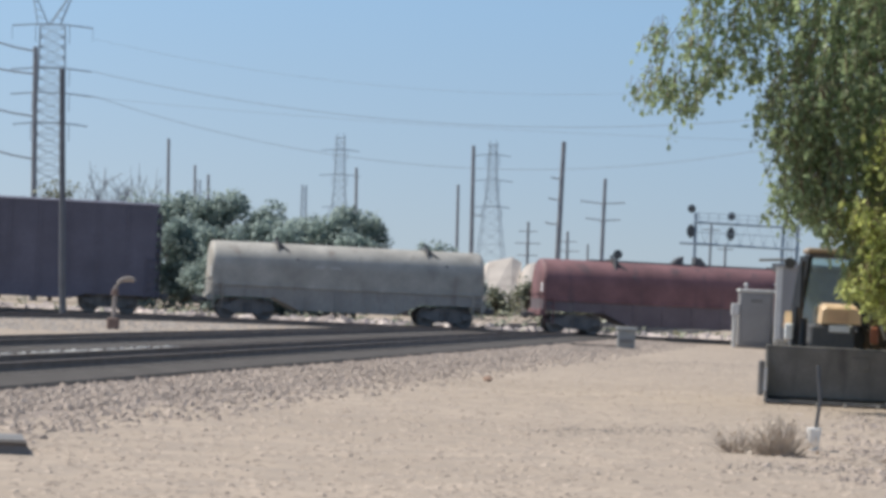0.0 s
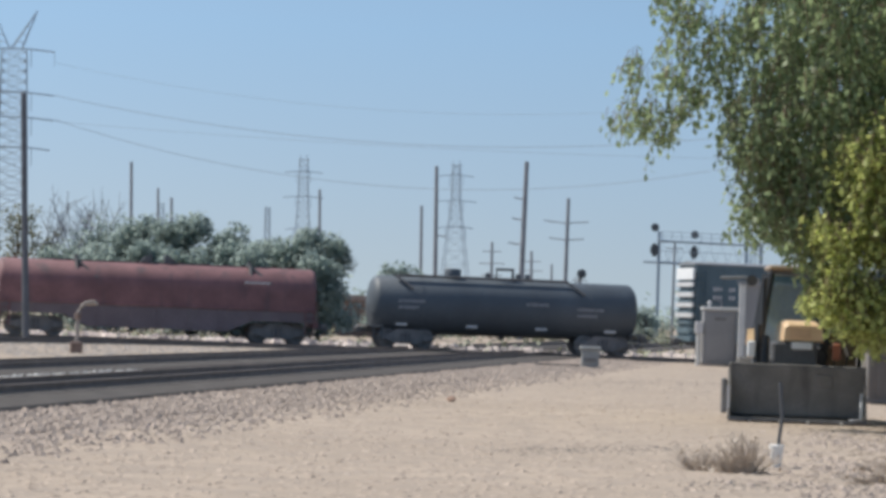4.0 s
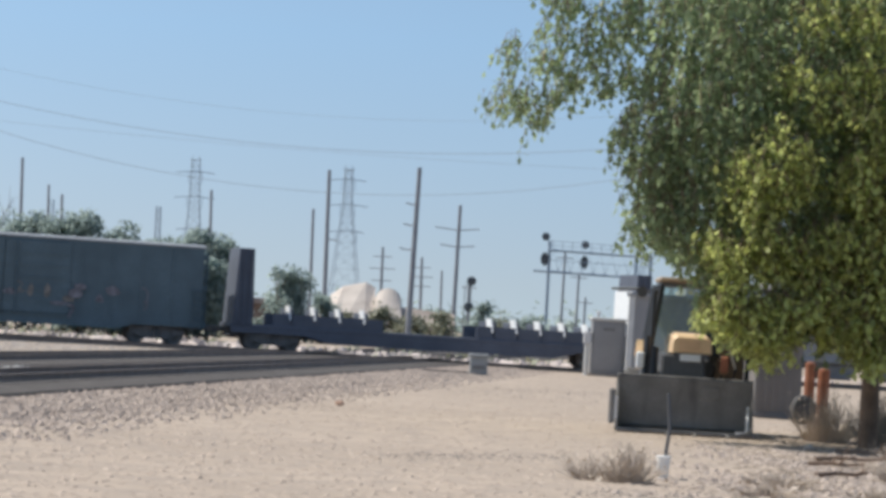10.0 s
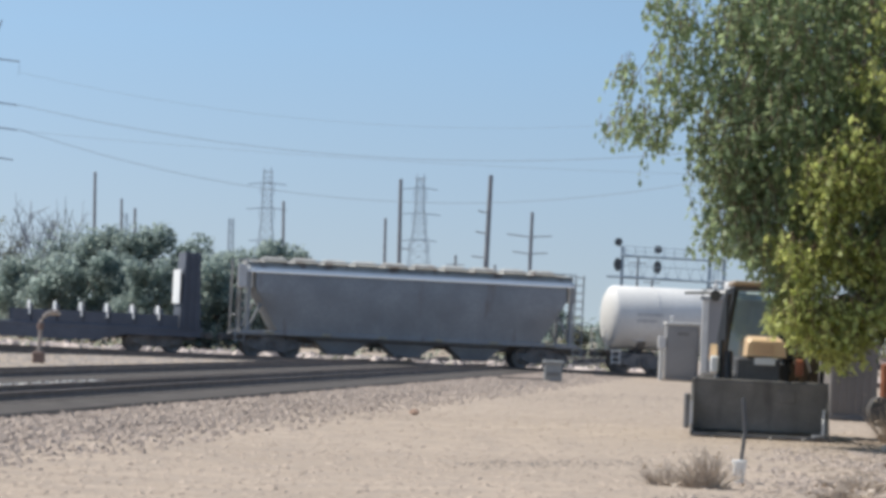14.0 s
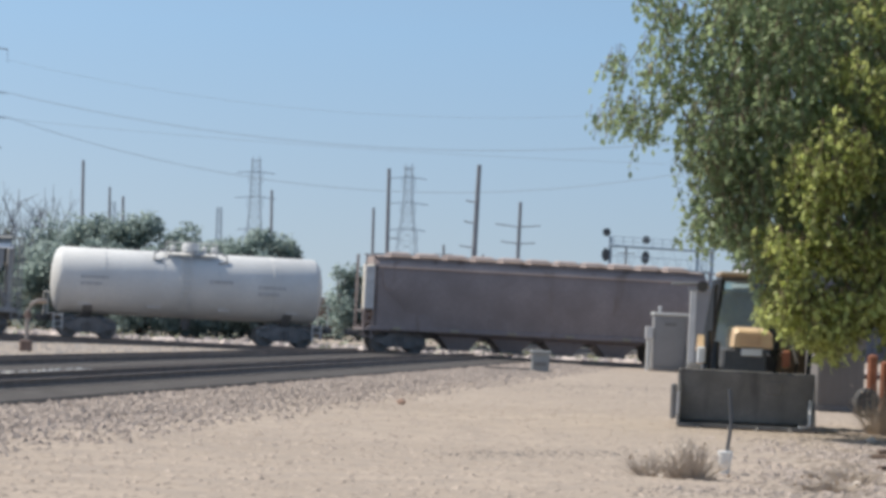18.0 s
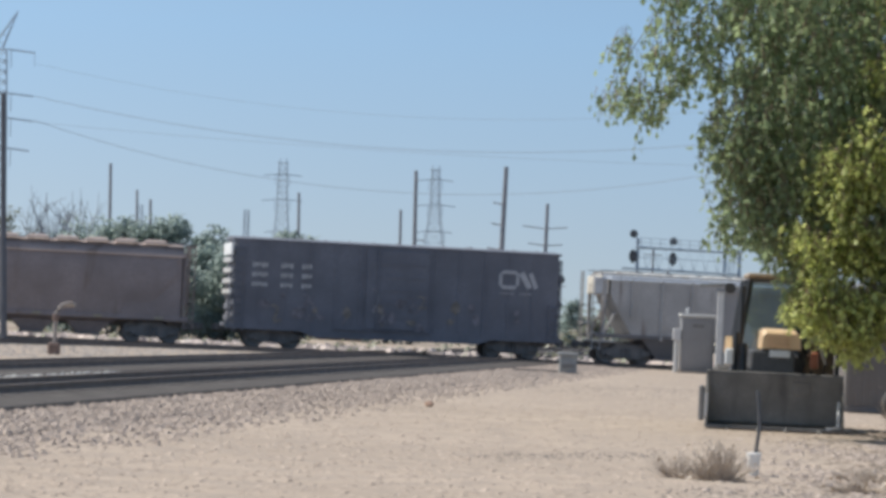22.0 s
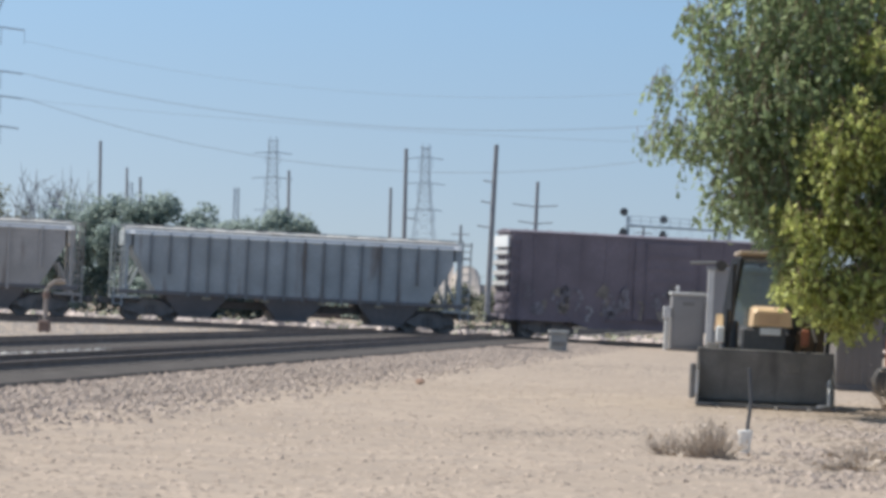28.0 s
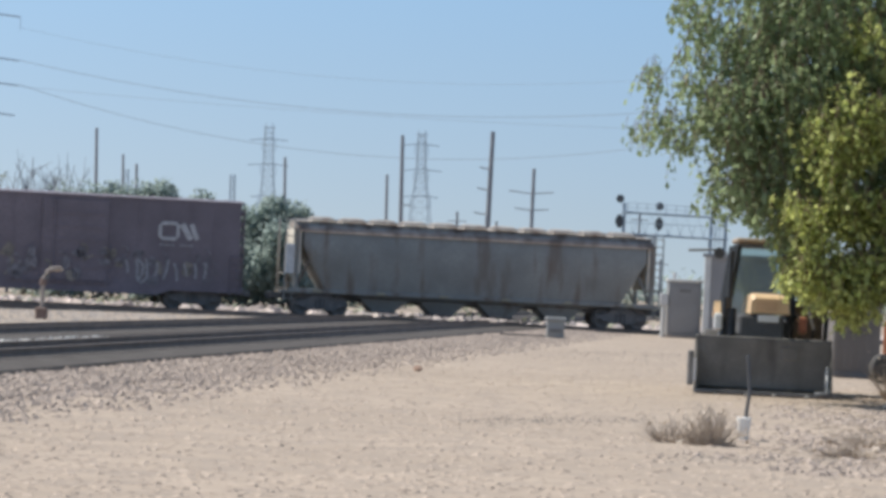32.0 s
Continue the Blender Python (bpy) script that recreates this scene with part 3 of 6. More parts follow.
            ring = [(x + rx * math.cos(k * 1.047 + 0.5) * rnd.uniform(0.6, 1.2), z + rz * math.sin(k * 1.047 + 0.5) * rnd.uniform(0.6, 1.2)) for k in range(6)]
            part("graffiti_patch", Shape().prism(ring, y - 0.003, y), tint, car, "faded spray-paint patch")
    if tag:
        x0, x1, z0, z1 = tag
        n = 9
        for k in range(n):
            x = x0 + (x1 - x0) * (k + 0.5) / n
            q, h = (x1 - x0) / n * 0.32, z1 - z0
            lean = rnd.uniform(-0.8, 0.8)
            pts = [(x - q * lean, z0 + rnd.uniform(0, 0.3) * h), (x + q * 0.3, z0 + 0.5 * h), (x + q * lean, z1 - rnd.uniform(0, 0.25) * h)]
            blot = Shape().tube([(px, -w - 0.045, pz) for px, pz in pts], 0.06, 4)
            blot.v = [(p[0], -w - 0.045 + (p[1] + w + 0.045) * 0.05, p[2]) for p in blot.v]
            part("graffiti_stroke", blot, faded_mark, car, "pale spray-paint stroke")
    running_gear(car, L, 2.15)
    return car


underframe = paint("dark_underframe_paint", (0.185, 0.18, 0.185), 0.0)


def hopper(s0, s1, H, mat, label, roofmat, bays=4, curved=True, ribs=0, stripe=None, hatches=10, lit_post=None, gusset=False, marks=(), ribmat=None):
    car, L = car_thing("covered_hopper", s0, s1, label, "hopper car")
    a = L / 2
    top = H - (0.55 if curved else 0.36)
    if curved:
        prof = [(1.05, 0.82), (1.4, 1.15), (1.54, 2.1), (1.58, 2.9), (1.53, top - 0.35), (1.42, top)]
    else:
        prof = [(1.42, 1.3), (1.48, 1.34), (1.5, 2.0), (1.5, 3.0), (1.5, top - 0.3), (1.5, top)]
    rings = []
    for x, lift in ((-a + 0.85, 2.25), (-a + 0.95, 2.0), (-a + 2.0, 0.36), (-a + 3.2, 0.3), (-a + 3.7, 0.0), (a - 3.7, 0.0), (a - 3.2, 0.3), (a - 2.0, 0.36), (a - 0.95, 2.0), (a - 0.85, 2.25)):
        ring = []
        pr = [(wd, max(z, 0.82 + lift * 1.1)) for wd, z in prof]
        ring += [(x, -wd, z) for wd, z in pr]
        ring += [(x, wd, z) for wd, z in reversed(pr)]
        rings.append(ring)
    part("body", Shape().loft(rings), mat, car, smooth=30 if curved else 0)
    roof = Shape().loft([[(x, -1.45, top - 0.02), (x, -1.0, H - 0.2), (x, 0, H - 0.12), (x, 1.0, H - 0.2), (x, 1.45, top - 0.02)] for x in (-a + 0.5, a - 0.5)])
    part("roof", roof, roofmat, car)
    for sy in (-1, 1):
        part("top_chord", Shape().loft([[(x, sy * 1.57, top - 0.15), (x, sy * 1.4, top + 0.07), (x, sy * 1.34, top + 0.07), (x, sy * 1.38, top - 0.15)] for x in (-a + 0.45, a - 0.45)]), stripe or roofmat, car)
    for k in range(hatches):
        x = -a + 1.1 + (L - 2.2) * (k + 0.5) / hatches
        hx, hz = 0.41 * (L - 2.2) / hatches, 0.07 if curved else -0.08
        part("roof_hatch", Shape().loft([[(x - hx, -1.15, H - 0.3), (x + hx, -1.15, H - 0.3), (x + hx, 1.15, H - 0.3), (x - hx, 1.15, H - 0.3)], [(x - hx * 0.86, -0.75, H + hz - 0.07), (x + hx * 0.86, -0.75, H + hz - 0.07), (x + hx * 0.86, 0.75, H + hz - 0.07), (x - hx * 0.86, 0.75, H + hz - 0.07)], [(x - hx * 0.6, -0.4, H + hz), (x + hx * 0.6, -0.4, H + hz), (x + hx * 0.6, 0.4, H + hz), (x - hx * 0.6, 0.4, H + hz)]]), roofmat, car)
    part("running_board", Shape().box(-a + 0.35, a - 0.35, -1.3, -0.95, H - 0.1, H - 0.06).box(-a + 0.35, a - 0.35, 0.95, 1.3, H - 0.1, H - 0.06), steel_grey, car)
    for k in range(ribs):
        x = -a + 1.2 + (L - 2.4) * (k + 0.5) / ribs
        part("side_rib", Shape().box(x - 0.06, x + 0.06, -1.62, -1.49, 1.15 if abs(x) < a - 2.8 else 2.2, top - 0.1, 0.015), ribmat or mat, car)
    z0 = 1.02 if curved else 1.2
    for y in (-1.53, 1.4):
        part("side_sill", Shape().box(-a + 0.2, a - 0.2, y, y + 0.13, z0, z0 + 0.2, 0.02), mat if curved else underframe, car)
    part("centre_sill", Shape().box(-a + 0.1, a - 0.1, -0.3, 0.3, 0.68, 1.05), truck_mat, car)
    if gusset:
        for sx in (-1, 1):
            for y in (-1.5, 1.44):
                part("end_side_sheet", Shape().prism([(sx * (a - 0.45), top - 0.1), (sx * (a - 2.4), top - 0.1), (sx * (a - 3.4), 1.1), (sx * (a - 0.45), 1.1)], y, y + 0.06), mat, car)
    for k in range(bays):
        if curved:
            x, hw, wide, zt = -a + 3.5 + (L - 7.0) * (k + 0.5) / bays, (L - 7.0) / bays * 0.42, 1.1, 0.9
        else:
            x, hw, wide, zt = (k - (bays - 1) / 2) * 4.6, 1.62, 1.46, 1.34
        part("hopper_bay", Shape().loft([[(x - hw, -wide, zt), (x + hw, -wide, zt), (x + hw, wide, zt), (x - hw, wide, zt)], [(x - hw * 0.45, -wide * 0.8, 0.3), (x + hw * 0.45, -wide * 0.8, 0.3), (x + hw * 0.45, wide * 0.8, 0.3), (x - hw * 0.45, wide * 0.8, 0.3)]]), mat if curved else underframe, car)
        part("outlet_gate", Shape().box(x - hw * 0.5, x + hw * 0.5, -wide * 0.85, wide * 0.85, 0.2, 0.3, 0.02), truck_mat, car)
    for sx in (-1, 1):
        part("end_platform", Shape().box(min(sx * (a - 1.3), sx * a), max(sx * (a - 1.3), sx * a), -1.5, 1.5, 0.98, 1.08, 0.02), mat, car)
        for sy in (-1, 1):
            part("corner_post", Shape().box(sx * (a - 0.55) - 0.08, sx * (a - 0.55) + 0.08, sy * 1.42 - 0.08, sy * 1.42 + 0.08, 1.05, top, 0.015), mat, car)
            part("end_brace", Shape().beam((sx * (a - 0.5), sy * 1.35, 1.1), (sx * (a - 1.15), sy * 1.35, 2.5), 0.1), mat, car)
        part("ladder", ladder(sx * (a - 0.2), -1.48, 0.6, H - 0.1, 0.4), mat, car)
        part("ladder", ladder(sx * (a - 0.02), 0.9, 1.0, H - 0.1, 0.42, "y"), mat, car)
        # with lit_post the end is painted cream, as if in full sun
        part("end_panel", Shape().box(min(sx * (a - 0.75), sx * (a - 0.4)), max(sx * (a - 0.75), sx * (a - 0.4)), -1.45, 1.45, lit_post[0] if lit_post else top - 0.7, top - 0.02, 0.02), cream_end if lit_post else mat, car)
        part("end_rail", Shape().beam((sx * (a - 0.05), -1.5, 1.9), (sx * (a - 0.05), 1.5, 1.9), 0.05), mat, car)
    # added pale board for the sunlit edge of the car's left end
    if lit_post:
        part("lit_end_board", Shape().box(-a - 0.02, -a + 0.42, -1.6, -1.5, lit_post[0], lit_post[1], 0.02), white_mark, car)
    for k in range(6):
        x = -a + 1.6 + (L - 3.2) * k / 5
        part("reflector", Shape().box(x - 0.2, x + 0.2, -1.575, -1.55, 1.08, 1.18), yellow_mark, car)
    if marks:
        bars(car, [(-a + x0, -a + x1, z0, z1) for x0, x1, z0, z1 in marks], -1.63, faded_mark)
    brake_wheel(car, a - 0.2, 2.4, mat)
    running_gear(car, L, 1.85)
    return car


def tank_car(s0, s1, top, D, mat, label, walkway=True):
    car, L = car_thing("tank_car", s0, s1, label, "tank car")
    a, r = L / 2 + 0.03, D / 2
    zc = top - r
    prof = [(-a, 0.02), (-a + 0.05, 0.5 * r), (-a + 0.16, 0.8 * r), (-a + 0.3, 0.94 * r), (-a + 0.46, r)]
    prof += [(x, r) for x in (-a / 3, a / 3)] + [(-x, q) for x, q in reversed(prof)]
    part("tank", Shape().lathe(prof, "x", (0, 0, zc), 40), mat, car, smooth=50)
    for x in (-a * 0.62, -a * 0.2, a * 0.2, a * 0.62):
        part("tank_band", Shape().lathe([(x - 0.04, r), (x - 0.04, r + 0.015), (x + 0.04, r + 0.015), (x + 0.04, r)], "x", (0, 0, zc), 40), mat, car, smooth=50)
    for sx in (-1, 1):
        part("stub_sill", Shape().box(min(sx * (a - 2.6), sx * (L / 2)), max(sx * (a - 2.6), sx * (L / 2)), -0.32, 0.32, 0.7, 1.05, 0.03), truck_mat, car)
        part("cradle", Shape().loft([[(sx * (a - 1.9), -1.15, 1.5), (sx * (a - 1.5), -1.15, 1.5), (sx * (a - 1.5), 1.15, 1.5), (sx * (a - 1.9), 1.15, 1.5)], [(sx * (a - 1.9), -0.4, 0.9), (sx * (a - 1.5), -0.4, 0.9), (sx * (a - 1.5), 0.4, 0.9), (sx * (a - 1.9), 0.4, 0.9)]]), truck_mat, car)
        part("end_platform", Shape().box(min(sx * (a - 0.5), sx * (L / 2 + 0.25)), max(sx * (a - 0.5), sx * (L / 2 + 0.25)), -1.4, 1.4, 0.98, 1.06), truck_mat, car)
        for sy in (-1, 1):
            part("end_railing", Shape().tube([(sx * (L / 2 + 0.2), sy * 1.4, 1.03), (sx * (L / 2 + 0.2), sy * 1.4, 2.05), (sx * (L / 2 + 0.2), sy * 0.35, 2.05)], 0.03, 5), mat, car)
        part("step", ladder(sx * (L / 2 - 0.3), -1.42, 0.35, 1.1, 0.4), mat, car)
    mx = 0.1 if walkway else -2.5
    part("manway_housing", Shape().lathe([(0, 0.42), (0.42, 0.42), (0.5, 0.36), (0.52, 0.0)], "z", (mx, 0, top - 0.06), 18), mat, car, smooth=40)
    for x in (-0.75, 0.75, 1.2):
        part("valve", Shape().lathe([(0, 0.13), (0.3, 0.13), (0.36, 0.06), (0.38, 0)], "z", (x, 0.1, top - 0.03), 10), mat, car)
    if walkway:
        part("top_platform", Shape().box(-1.2, 1.2, -1.15, -0.5, top + 0.02, top + 0.06).box(-1.2, 1.2, 0.5, 1.15, top + 0.02, top + 0.06), steel_grey, car)
        rail = Shape()
        for x in (-1.2, 0.0, 1.2):
            rail.beam((x, -1.15, top - 0.2), (x, -1.15, top + 0.45), 0.04)
        rail.beam((-1.2, -1.15, top + 0.45), (1.2, -1.15, top + 0.45), 0.04).beam((-1.2, -1.15, top + 0.22), (1.2, -1.15, top + 0.22), 0.03)
        part("platform_railing", rail, mat, car)
        lad = Shape()
        for e in (-0.22, 0.22):
            pts = [(e - 0.2, -(r + 0.08) * math.cos(th), zc + (r + 0.08) * math.sin(th)) for th in [radians(q) for q in (-50, -20, 0, 20, 40, 62)]]
            lad.tube(pts, 0.03, 4)
        for q in range(-45, 62, 9):
            th = radians(q)
            lad.beam((-0.42, -(r + 0.08) * math.cos(th), zc + (r + 0.08) * math.sin(th)), (0.02, -(r + 0.08) * math.cos(th), zc + (r + 0.08) * math.sin(th)), 0.03)
        part("side_ladder", lad, mat, car)
        for sx in (-1, 1):
            part("vent_pipe", Shape().tube([(sx * 0.9, -0.6, top), (sx * 1.3, -0.75, top + 0.12), (sx * 1.7, -0.95, top - 0.1), (sx * 1.75, -1.1, top - 0.38), (sx * 1.3, -1.15, top - 0.45)], 0.045, 6), steel_grey, car)
    else:
        g = Shape().beam((-a + 1.2, -0.75, top + 0.02), (a * 0.45, -0.75, top + 0.02), 0.1)
        g.beam((-a + 1.2, -0.75, top + 0.02), (-a + 2.0, -1.3, top - 0.6), 0.09).beam((a * 0.45, -0.75, top + 0.02), (a * 0.45 + 0.8, -1.3, top - 0.6), 0.09)
        part("grab_rail", g, black_mat, car)
        part("valve_guard", Shape().tube([(-0.4, -0.3, top - 0.05), (-0.4, -0.3, top + 0.5), (0.4, -0.3, top + 0.5), (0.4, -0.3, top - 0.05)], 0.09, 6), black_mat, car)
    for k in range(4):
        x = -a + 1.5 + (2 * a - 3.0) * k / 3
        part("reflector", Shape().box(x - 0.28, x + 0.28, -1.15, -1.12, zc - r * 0.72, zc - r * 0.72 + 0.12), white_mark, car)
        part("reflector_bracket", Shape().box(x - 0.05, x + 0.05, -1.13, -0.8, zc - r * 0.72, zc - r * 0.72 + 0.06), truck_mat, car)
    part("bottom_outlet", Shape().lathe([(0.55, 0.12), (0.75, 0.2), (zc - r + 0.05, 0.24)], "z", (0, 0, 0), 12), truck_mat, car)
    bars(car, [(-a + 1.3, -a + 2.6, zc + 0.1, zc + 0.25), (-a + 1.3, -a + 2.3, zc - 0.2, zc - 0.05), (a - 3.2, a - 1.9, zc + 0.0, zc + 0.14), (a - 3.2, a - 2.2, zc - 0.3, zc - 0.16), (0.9, 2.0, zc + 0.15, zc + 0.3)], -r - 0.008, tank_mark if walkway else faded_mark)
    running_gear(car, L, 1.75)
    return car


def coil_car(s0, s1, top, mat, label, lifting=False, marks=(), low=None):
    car, L = car_thing("coil_car", s0, s1, label, "coil car")
    a, w = L / 2 - 0.12, 1.42
    zs = 1.62
    hood = []
    for i in range(25):
        th = math.pi * i / 24
        hood.append((-w * math.cos(th), top - 1.3 + 1.3 * math.sin(th) ** 0.85))
    ring0 = [(-w, zs)] + hood + [(w, zs)]
    rings = []
    for x, k in ((-a, 0.94), (-a + 0.06, 0.985), (-a + 0.2, 1.0), (a - 0.2, 1.0), (a - 0.06, 0.985), (a, 0.94)):
        rings.append([(x, y * k, zs + (z - zs) * k) for y, z in ring0])
    part("hood", Shape().loft(rings), mat, car, smooth=60)
    part("trough", Shape().prism([(-a, zs - 0.02), (-a, 1.02), (-a + 3.0, 1.02), (-a + 4.2, 0.48), (a - 4.2, 0.48), (a - 3.0, 1.02), (a, 1.02), (a, zs - 0.02)], -w + 0.03, w - 0.03), low or mat, car)
    part("side_rail", Shape().box(-a, a, -w - 0.04, -w + 0.06, zs - 0.1, zs + 0.04, 0.02).box(-a, a, w - 0.06, w + 0.04, zs - 0.1, zs + 0.04, 0.02), mat, car)
    k = 0
    while -a + 1.6 + 1.45 * k < a - 1.0:
        x = -a + 1.6 + 1.45 * k
        lo = 1.06 if abs(x) > a - 3.2 else 0.6
        part("side_gusset", Shape().box(x - 0.06, x + 0.06, -w - 0.02, -w + 0.06, lo, zs - 0.1), low or mat, car)
        k += 1
    for x in (-a * 0.52, a * 0.58):
        b = Shape().box(x - 0.1, x + 0.1, -0.75, 0.75, top - 0.06, top + 0.12, 0.02)
        b.beam((x, -0.72, top + 0.05), (x + 0.05, -1.2, top - 0.75), 0.13).beam((x + 0.05, -0.72, top - 0.02), (x + 0.95, -1.3, top - 0.8), 0.12)
        b.beam((x, -0.72, top - 0.02), (x + 0.05, -1.35, top - 0.95), 0.05)
        b.beam((x, -0.2, top), (x, -0.2, top + 0.3), 0.12)
        part("lifting_bracket", b, black_mat, car)
    if lifting:
        part("lifting_lug", Shape().prism([(-0.95, top - 0.05), (-0.6, top + 0.3), (-0.3, top + 0.42), (-0.3, top + 0.1), (-0.2, top - 0.05)], -0.3, 0.3).prism([(0.25, top - 0.05), (0.3, top + 0.42), (0.6, top + 0.36), (0.95, top - 0.05)], -0.3, 0.3), black_mat, car)
        part("roof_walk", Shape().box(-a + 2.5, a - 2.2, -0.25, 0.25, top - 0.02, top + 0.05), black_mat, car)
    for sx in (-1, 1):
        part("end_sill", Shape().box(min(sx * (a - 0.1), sx * (a + 0.12)), max(sx * (a - 0.1), sx * (a + 0.12)), -1.4, 1.4, 0.8, 1.1, 0.02), mat, car)
        part("ladder", ladder(sx * (a - 0.3), -w - 0.06, 0.45, 1.7, 0.42), mat, car)
        part("end_railing", Shape().tube([(sx * (a + 0.1), -1.3, 1.1), (sx * (a + 0.1), -1.3, 1.95), (sx * (a + 0.1), 1.3, 1.95), (sx * (a + 0.1), 1.3, 1.1)], 0.025, 5), mat, car)
    part("end_placard", Shape().box(-a - 0.03, -a + 0.02, -1.25, -0.95, 1.9, 2.4), bright_white, car)
    if marks:
        bars(car, [(-a + x0, -a + x1, z0, z1) for x0, x1, z0, z1 in marks], -w - 0.01, white_mark)
    brake_wheel(car, a + 0.15, 1.7, mat)
    running_gear(car, L, 1.85)
    return car


def bulkhead_flat(s0, s1, H, mat, label):
    car, L = car_thing("bulkhead_flatcar", s0, s1, label, "flatcar")
    a = L / 2
    part("deck", Shape().box(-a, a, -1.5, 1.5, 0.98, 1.16, 0.02), mat, car)
    part("side_sill", Shape().prism([(-a + 0.1, 1.0), (-a + 0.1, 0.75), (-a + 3.6, 0.75), (-a + 5.0, 0.42), (a - 5.0, 0.42), (a - 3.6, 0.75), (a - 0.1, 0.75), (a - 0.1, 1.0)], -1.48, -1.38), mat, car)
    part("side_sill", Shape().prism([(-a + 0.1, 1.0), (-a + 0.1, 0.75), (-a + 3.6, 0.75), (-a + 5.0, 0.42), (a - 5.0, 0.42), (a - 3.6, 0.75), (a - 0.1, 0.75), (a - 0.1, 1.0)], 1.38, 1.48), mat, car)
    part("centre_sill", Shape().box(-a + 0.2, a - 0.2, -0.35, 0.35, 0.55, 0.98), truck_mat, car)
    for sx in (-1, 1):
        x = sx * (a - 0.62)
        bh = part("bulkhead", Shape().loft([[(x - 0.5, -1.5, 1.1), (x + 0.5, -1.5, 1.1), (x + 0.5, 1.5, 1.1), (x - 0.5, 1.5, 1.1)], [(x - 0.34, -1.5, H), (x + 0.38, -1.5, H), (x + 0.38, 1.5, H), (x - 0.34, 1.5, H)]]), mat, car)
        for e in (-0.3, 0.0, 0.3):
            part("bulkhead_post", Shape().box(x + e - 0.05, x + e + 0.05, -1.58, -1.5, 1.1, H - 0.05), mat, bh)
        if sx > 0:
            part("sign_panel", Shape().box(x - 0.56, x - 0.515, -1.45, 1.45, 2.3, 3.9), bright_white, bh, "white panel on the bulkhead")
    groups = [(-a + 3.2 + 1.2 * k) for k in range(4)] + [(a - 1.75 - 1.2 * k) for k in range(6)]
    for x in groups:
        for sy in (-1, 1):
            st = part("stake", Shape().box(x - 0.3, x - 0.16, min(sy * 1.42, sy * 0.12), max(sy * 1.42, sy * 0.12), 1.16, 2.0, 0.02), mat, car)
            if sy < 0:
                # white plate added for the sunlit side of the dark stake
                part("stake_face", Shape().loft([[(x - e, y + q, z) for e, y in ((0.36, -1.62), (0.305, -1.62), (0.305, -0.6), (0.36, -0.6))] for q, z in ((0.0, 1.48), (0.48, 2.14))]), bright_white, st, "sunlit stake face painted white")
        part("bunk", Shape().box(x - 0.14, x + 0.22, -1.3, 1.3, 1.16, 1.62, 0.02), mat, car)
    for g in (groups[:4], groups[4:]):
        part("stringer", Shape().box(min(g) - 1.1, max(g) + 0.6, -1.42, -1.3, 1.16, 1.74), mat, car)
        part("stringer", Shape().box(min(g) - 1.1, max(g) + 0.6, 1.3, 1.42, 1.16, 1.74), mat, car)
    running_gear(car, L, 2.2)
    return car


dark_box = paint("blue_black_boxcar_paint", (0.138, 0.135, 0.177), -0.1)
boxcar(-34.2, -16.38, 5.2, dark_box, "dark blue-black high boxcar rolling on the track", end_white=False, seed=2)
coil_grey = paint("grey_hood_paint", (0.432, 0.409, 0.368), 0.02, vary=0.26, scale=1.1, dirt=(0.25, 0.21, 0.18))
coil_car(-13.97, -0.74, 3.62, coil_grey, "grey coil car with a rounded hood and rust stains", False, [(4.9, 5.3, 2.5, 2.6), (5.6, 6.1, 2.5, 2.6)], paint("grey_trough_paint", (0.36, 0.345, 0.325), 0.06, dirt=(0.22, 0.19, 0.17)))
coil_red = paint("maroon_hood_paint", (0.233, 0.119, 0.123), 0.06, vary=0.28, scale=1.1, dirt=(0.12, 0.085, 0.092))
trough_grime = paint("dusty_brown_trough_paint", (0.185, 0.150, 0.165), 0.06, dirt=(0.2, 0.18, 0.18))
coil_car(1.91, 16.97, 3.55, coil_red, "maroon red coil car with a rounded hood", True, [(11.4, 12.6, 2.75, 2.87)], trough_grime)
tank_black = paint("black_tank_paint", (0.098, 0.116, 0.135), -0.1, rough=0.55)
tank_car(19.53, 32.69, 3.45, 2.75, tank_black, "black tank car with white reflectors and a grab rail", walkway=False)
green_box = paint("dark_green_boxcar_paint", (0.112, 0.162, 0.190), -0.1)
boxcar(35.23, 54.06, 4.75, green_box, "long dark green boxcar with rusty lower side", 2, marks=[(0.95, 1.45, 3.3, 3.5), (0.95, 1.45, 2.9, 3.1), (1.75, 2.1, 3.3, 3.5), (1.75, 2.1, 2.9, 3.1)], graffiti=24, roofmat=steel_grey, seed=4)
flat_mat = paint("dark_flatcar_paint", (0.105, 0.120, 0.155), -0.1)
bulkhead_flat(55.3, 76.15, 4.72, flat_mat, "empty dark bulkhead flatcar with sunlit stake faces painted white")
grey_hop = paint("grey_hopper_paint", (0.307, 0.317, 0.330), 0.0)
grey_roof = paint("pale_roof_paint", (0.42, 0.42, 0.40), 0.12)
hopper(77.69, 94.44, 4.65, grey_hop, "grey covered hopper with smooth curved sides", grey_roof, 3, True, stripe=bright_white, lit_post=(3.2, 4.3))
white_tank = paint("white_tank_paint", (0.719, 0.713, 0.695), -0.06, vary=0.1, dirt=(0.42, 0.41, 0.40))
tank_car(95.9, 108.67, 4.2, 3.1, white_tank, "white tank car with a top platform and ladder")
brown_hop = paint("brown_hopper_paint", (0.300, 0.255, 0.250), 0.0)
brown_roof = paint("dusty_brown_roof", (0.40, 0.32, 0.29), 0.06)
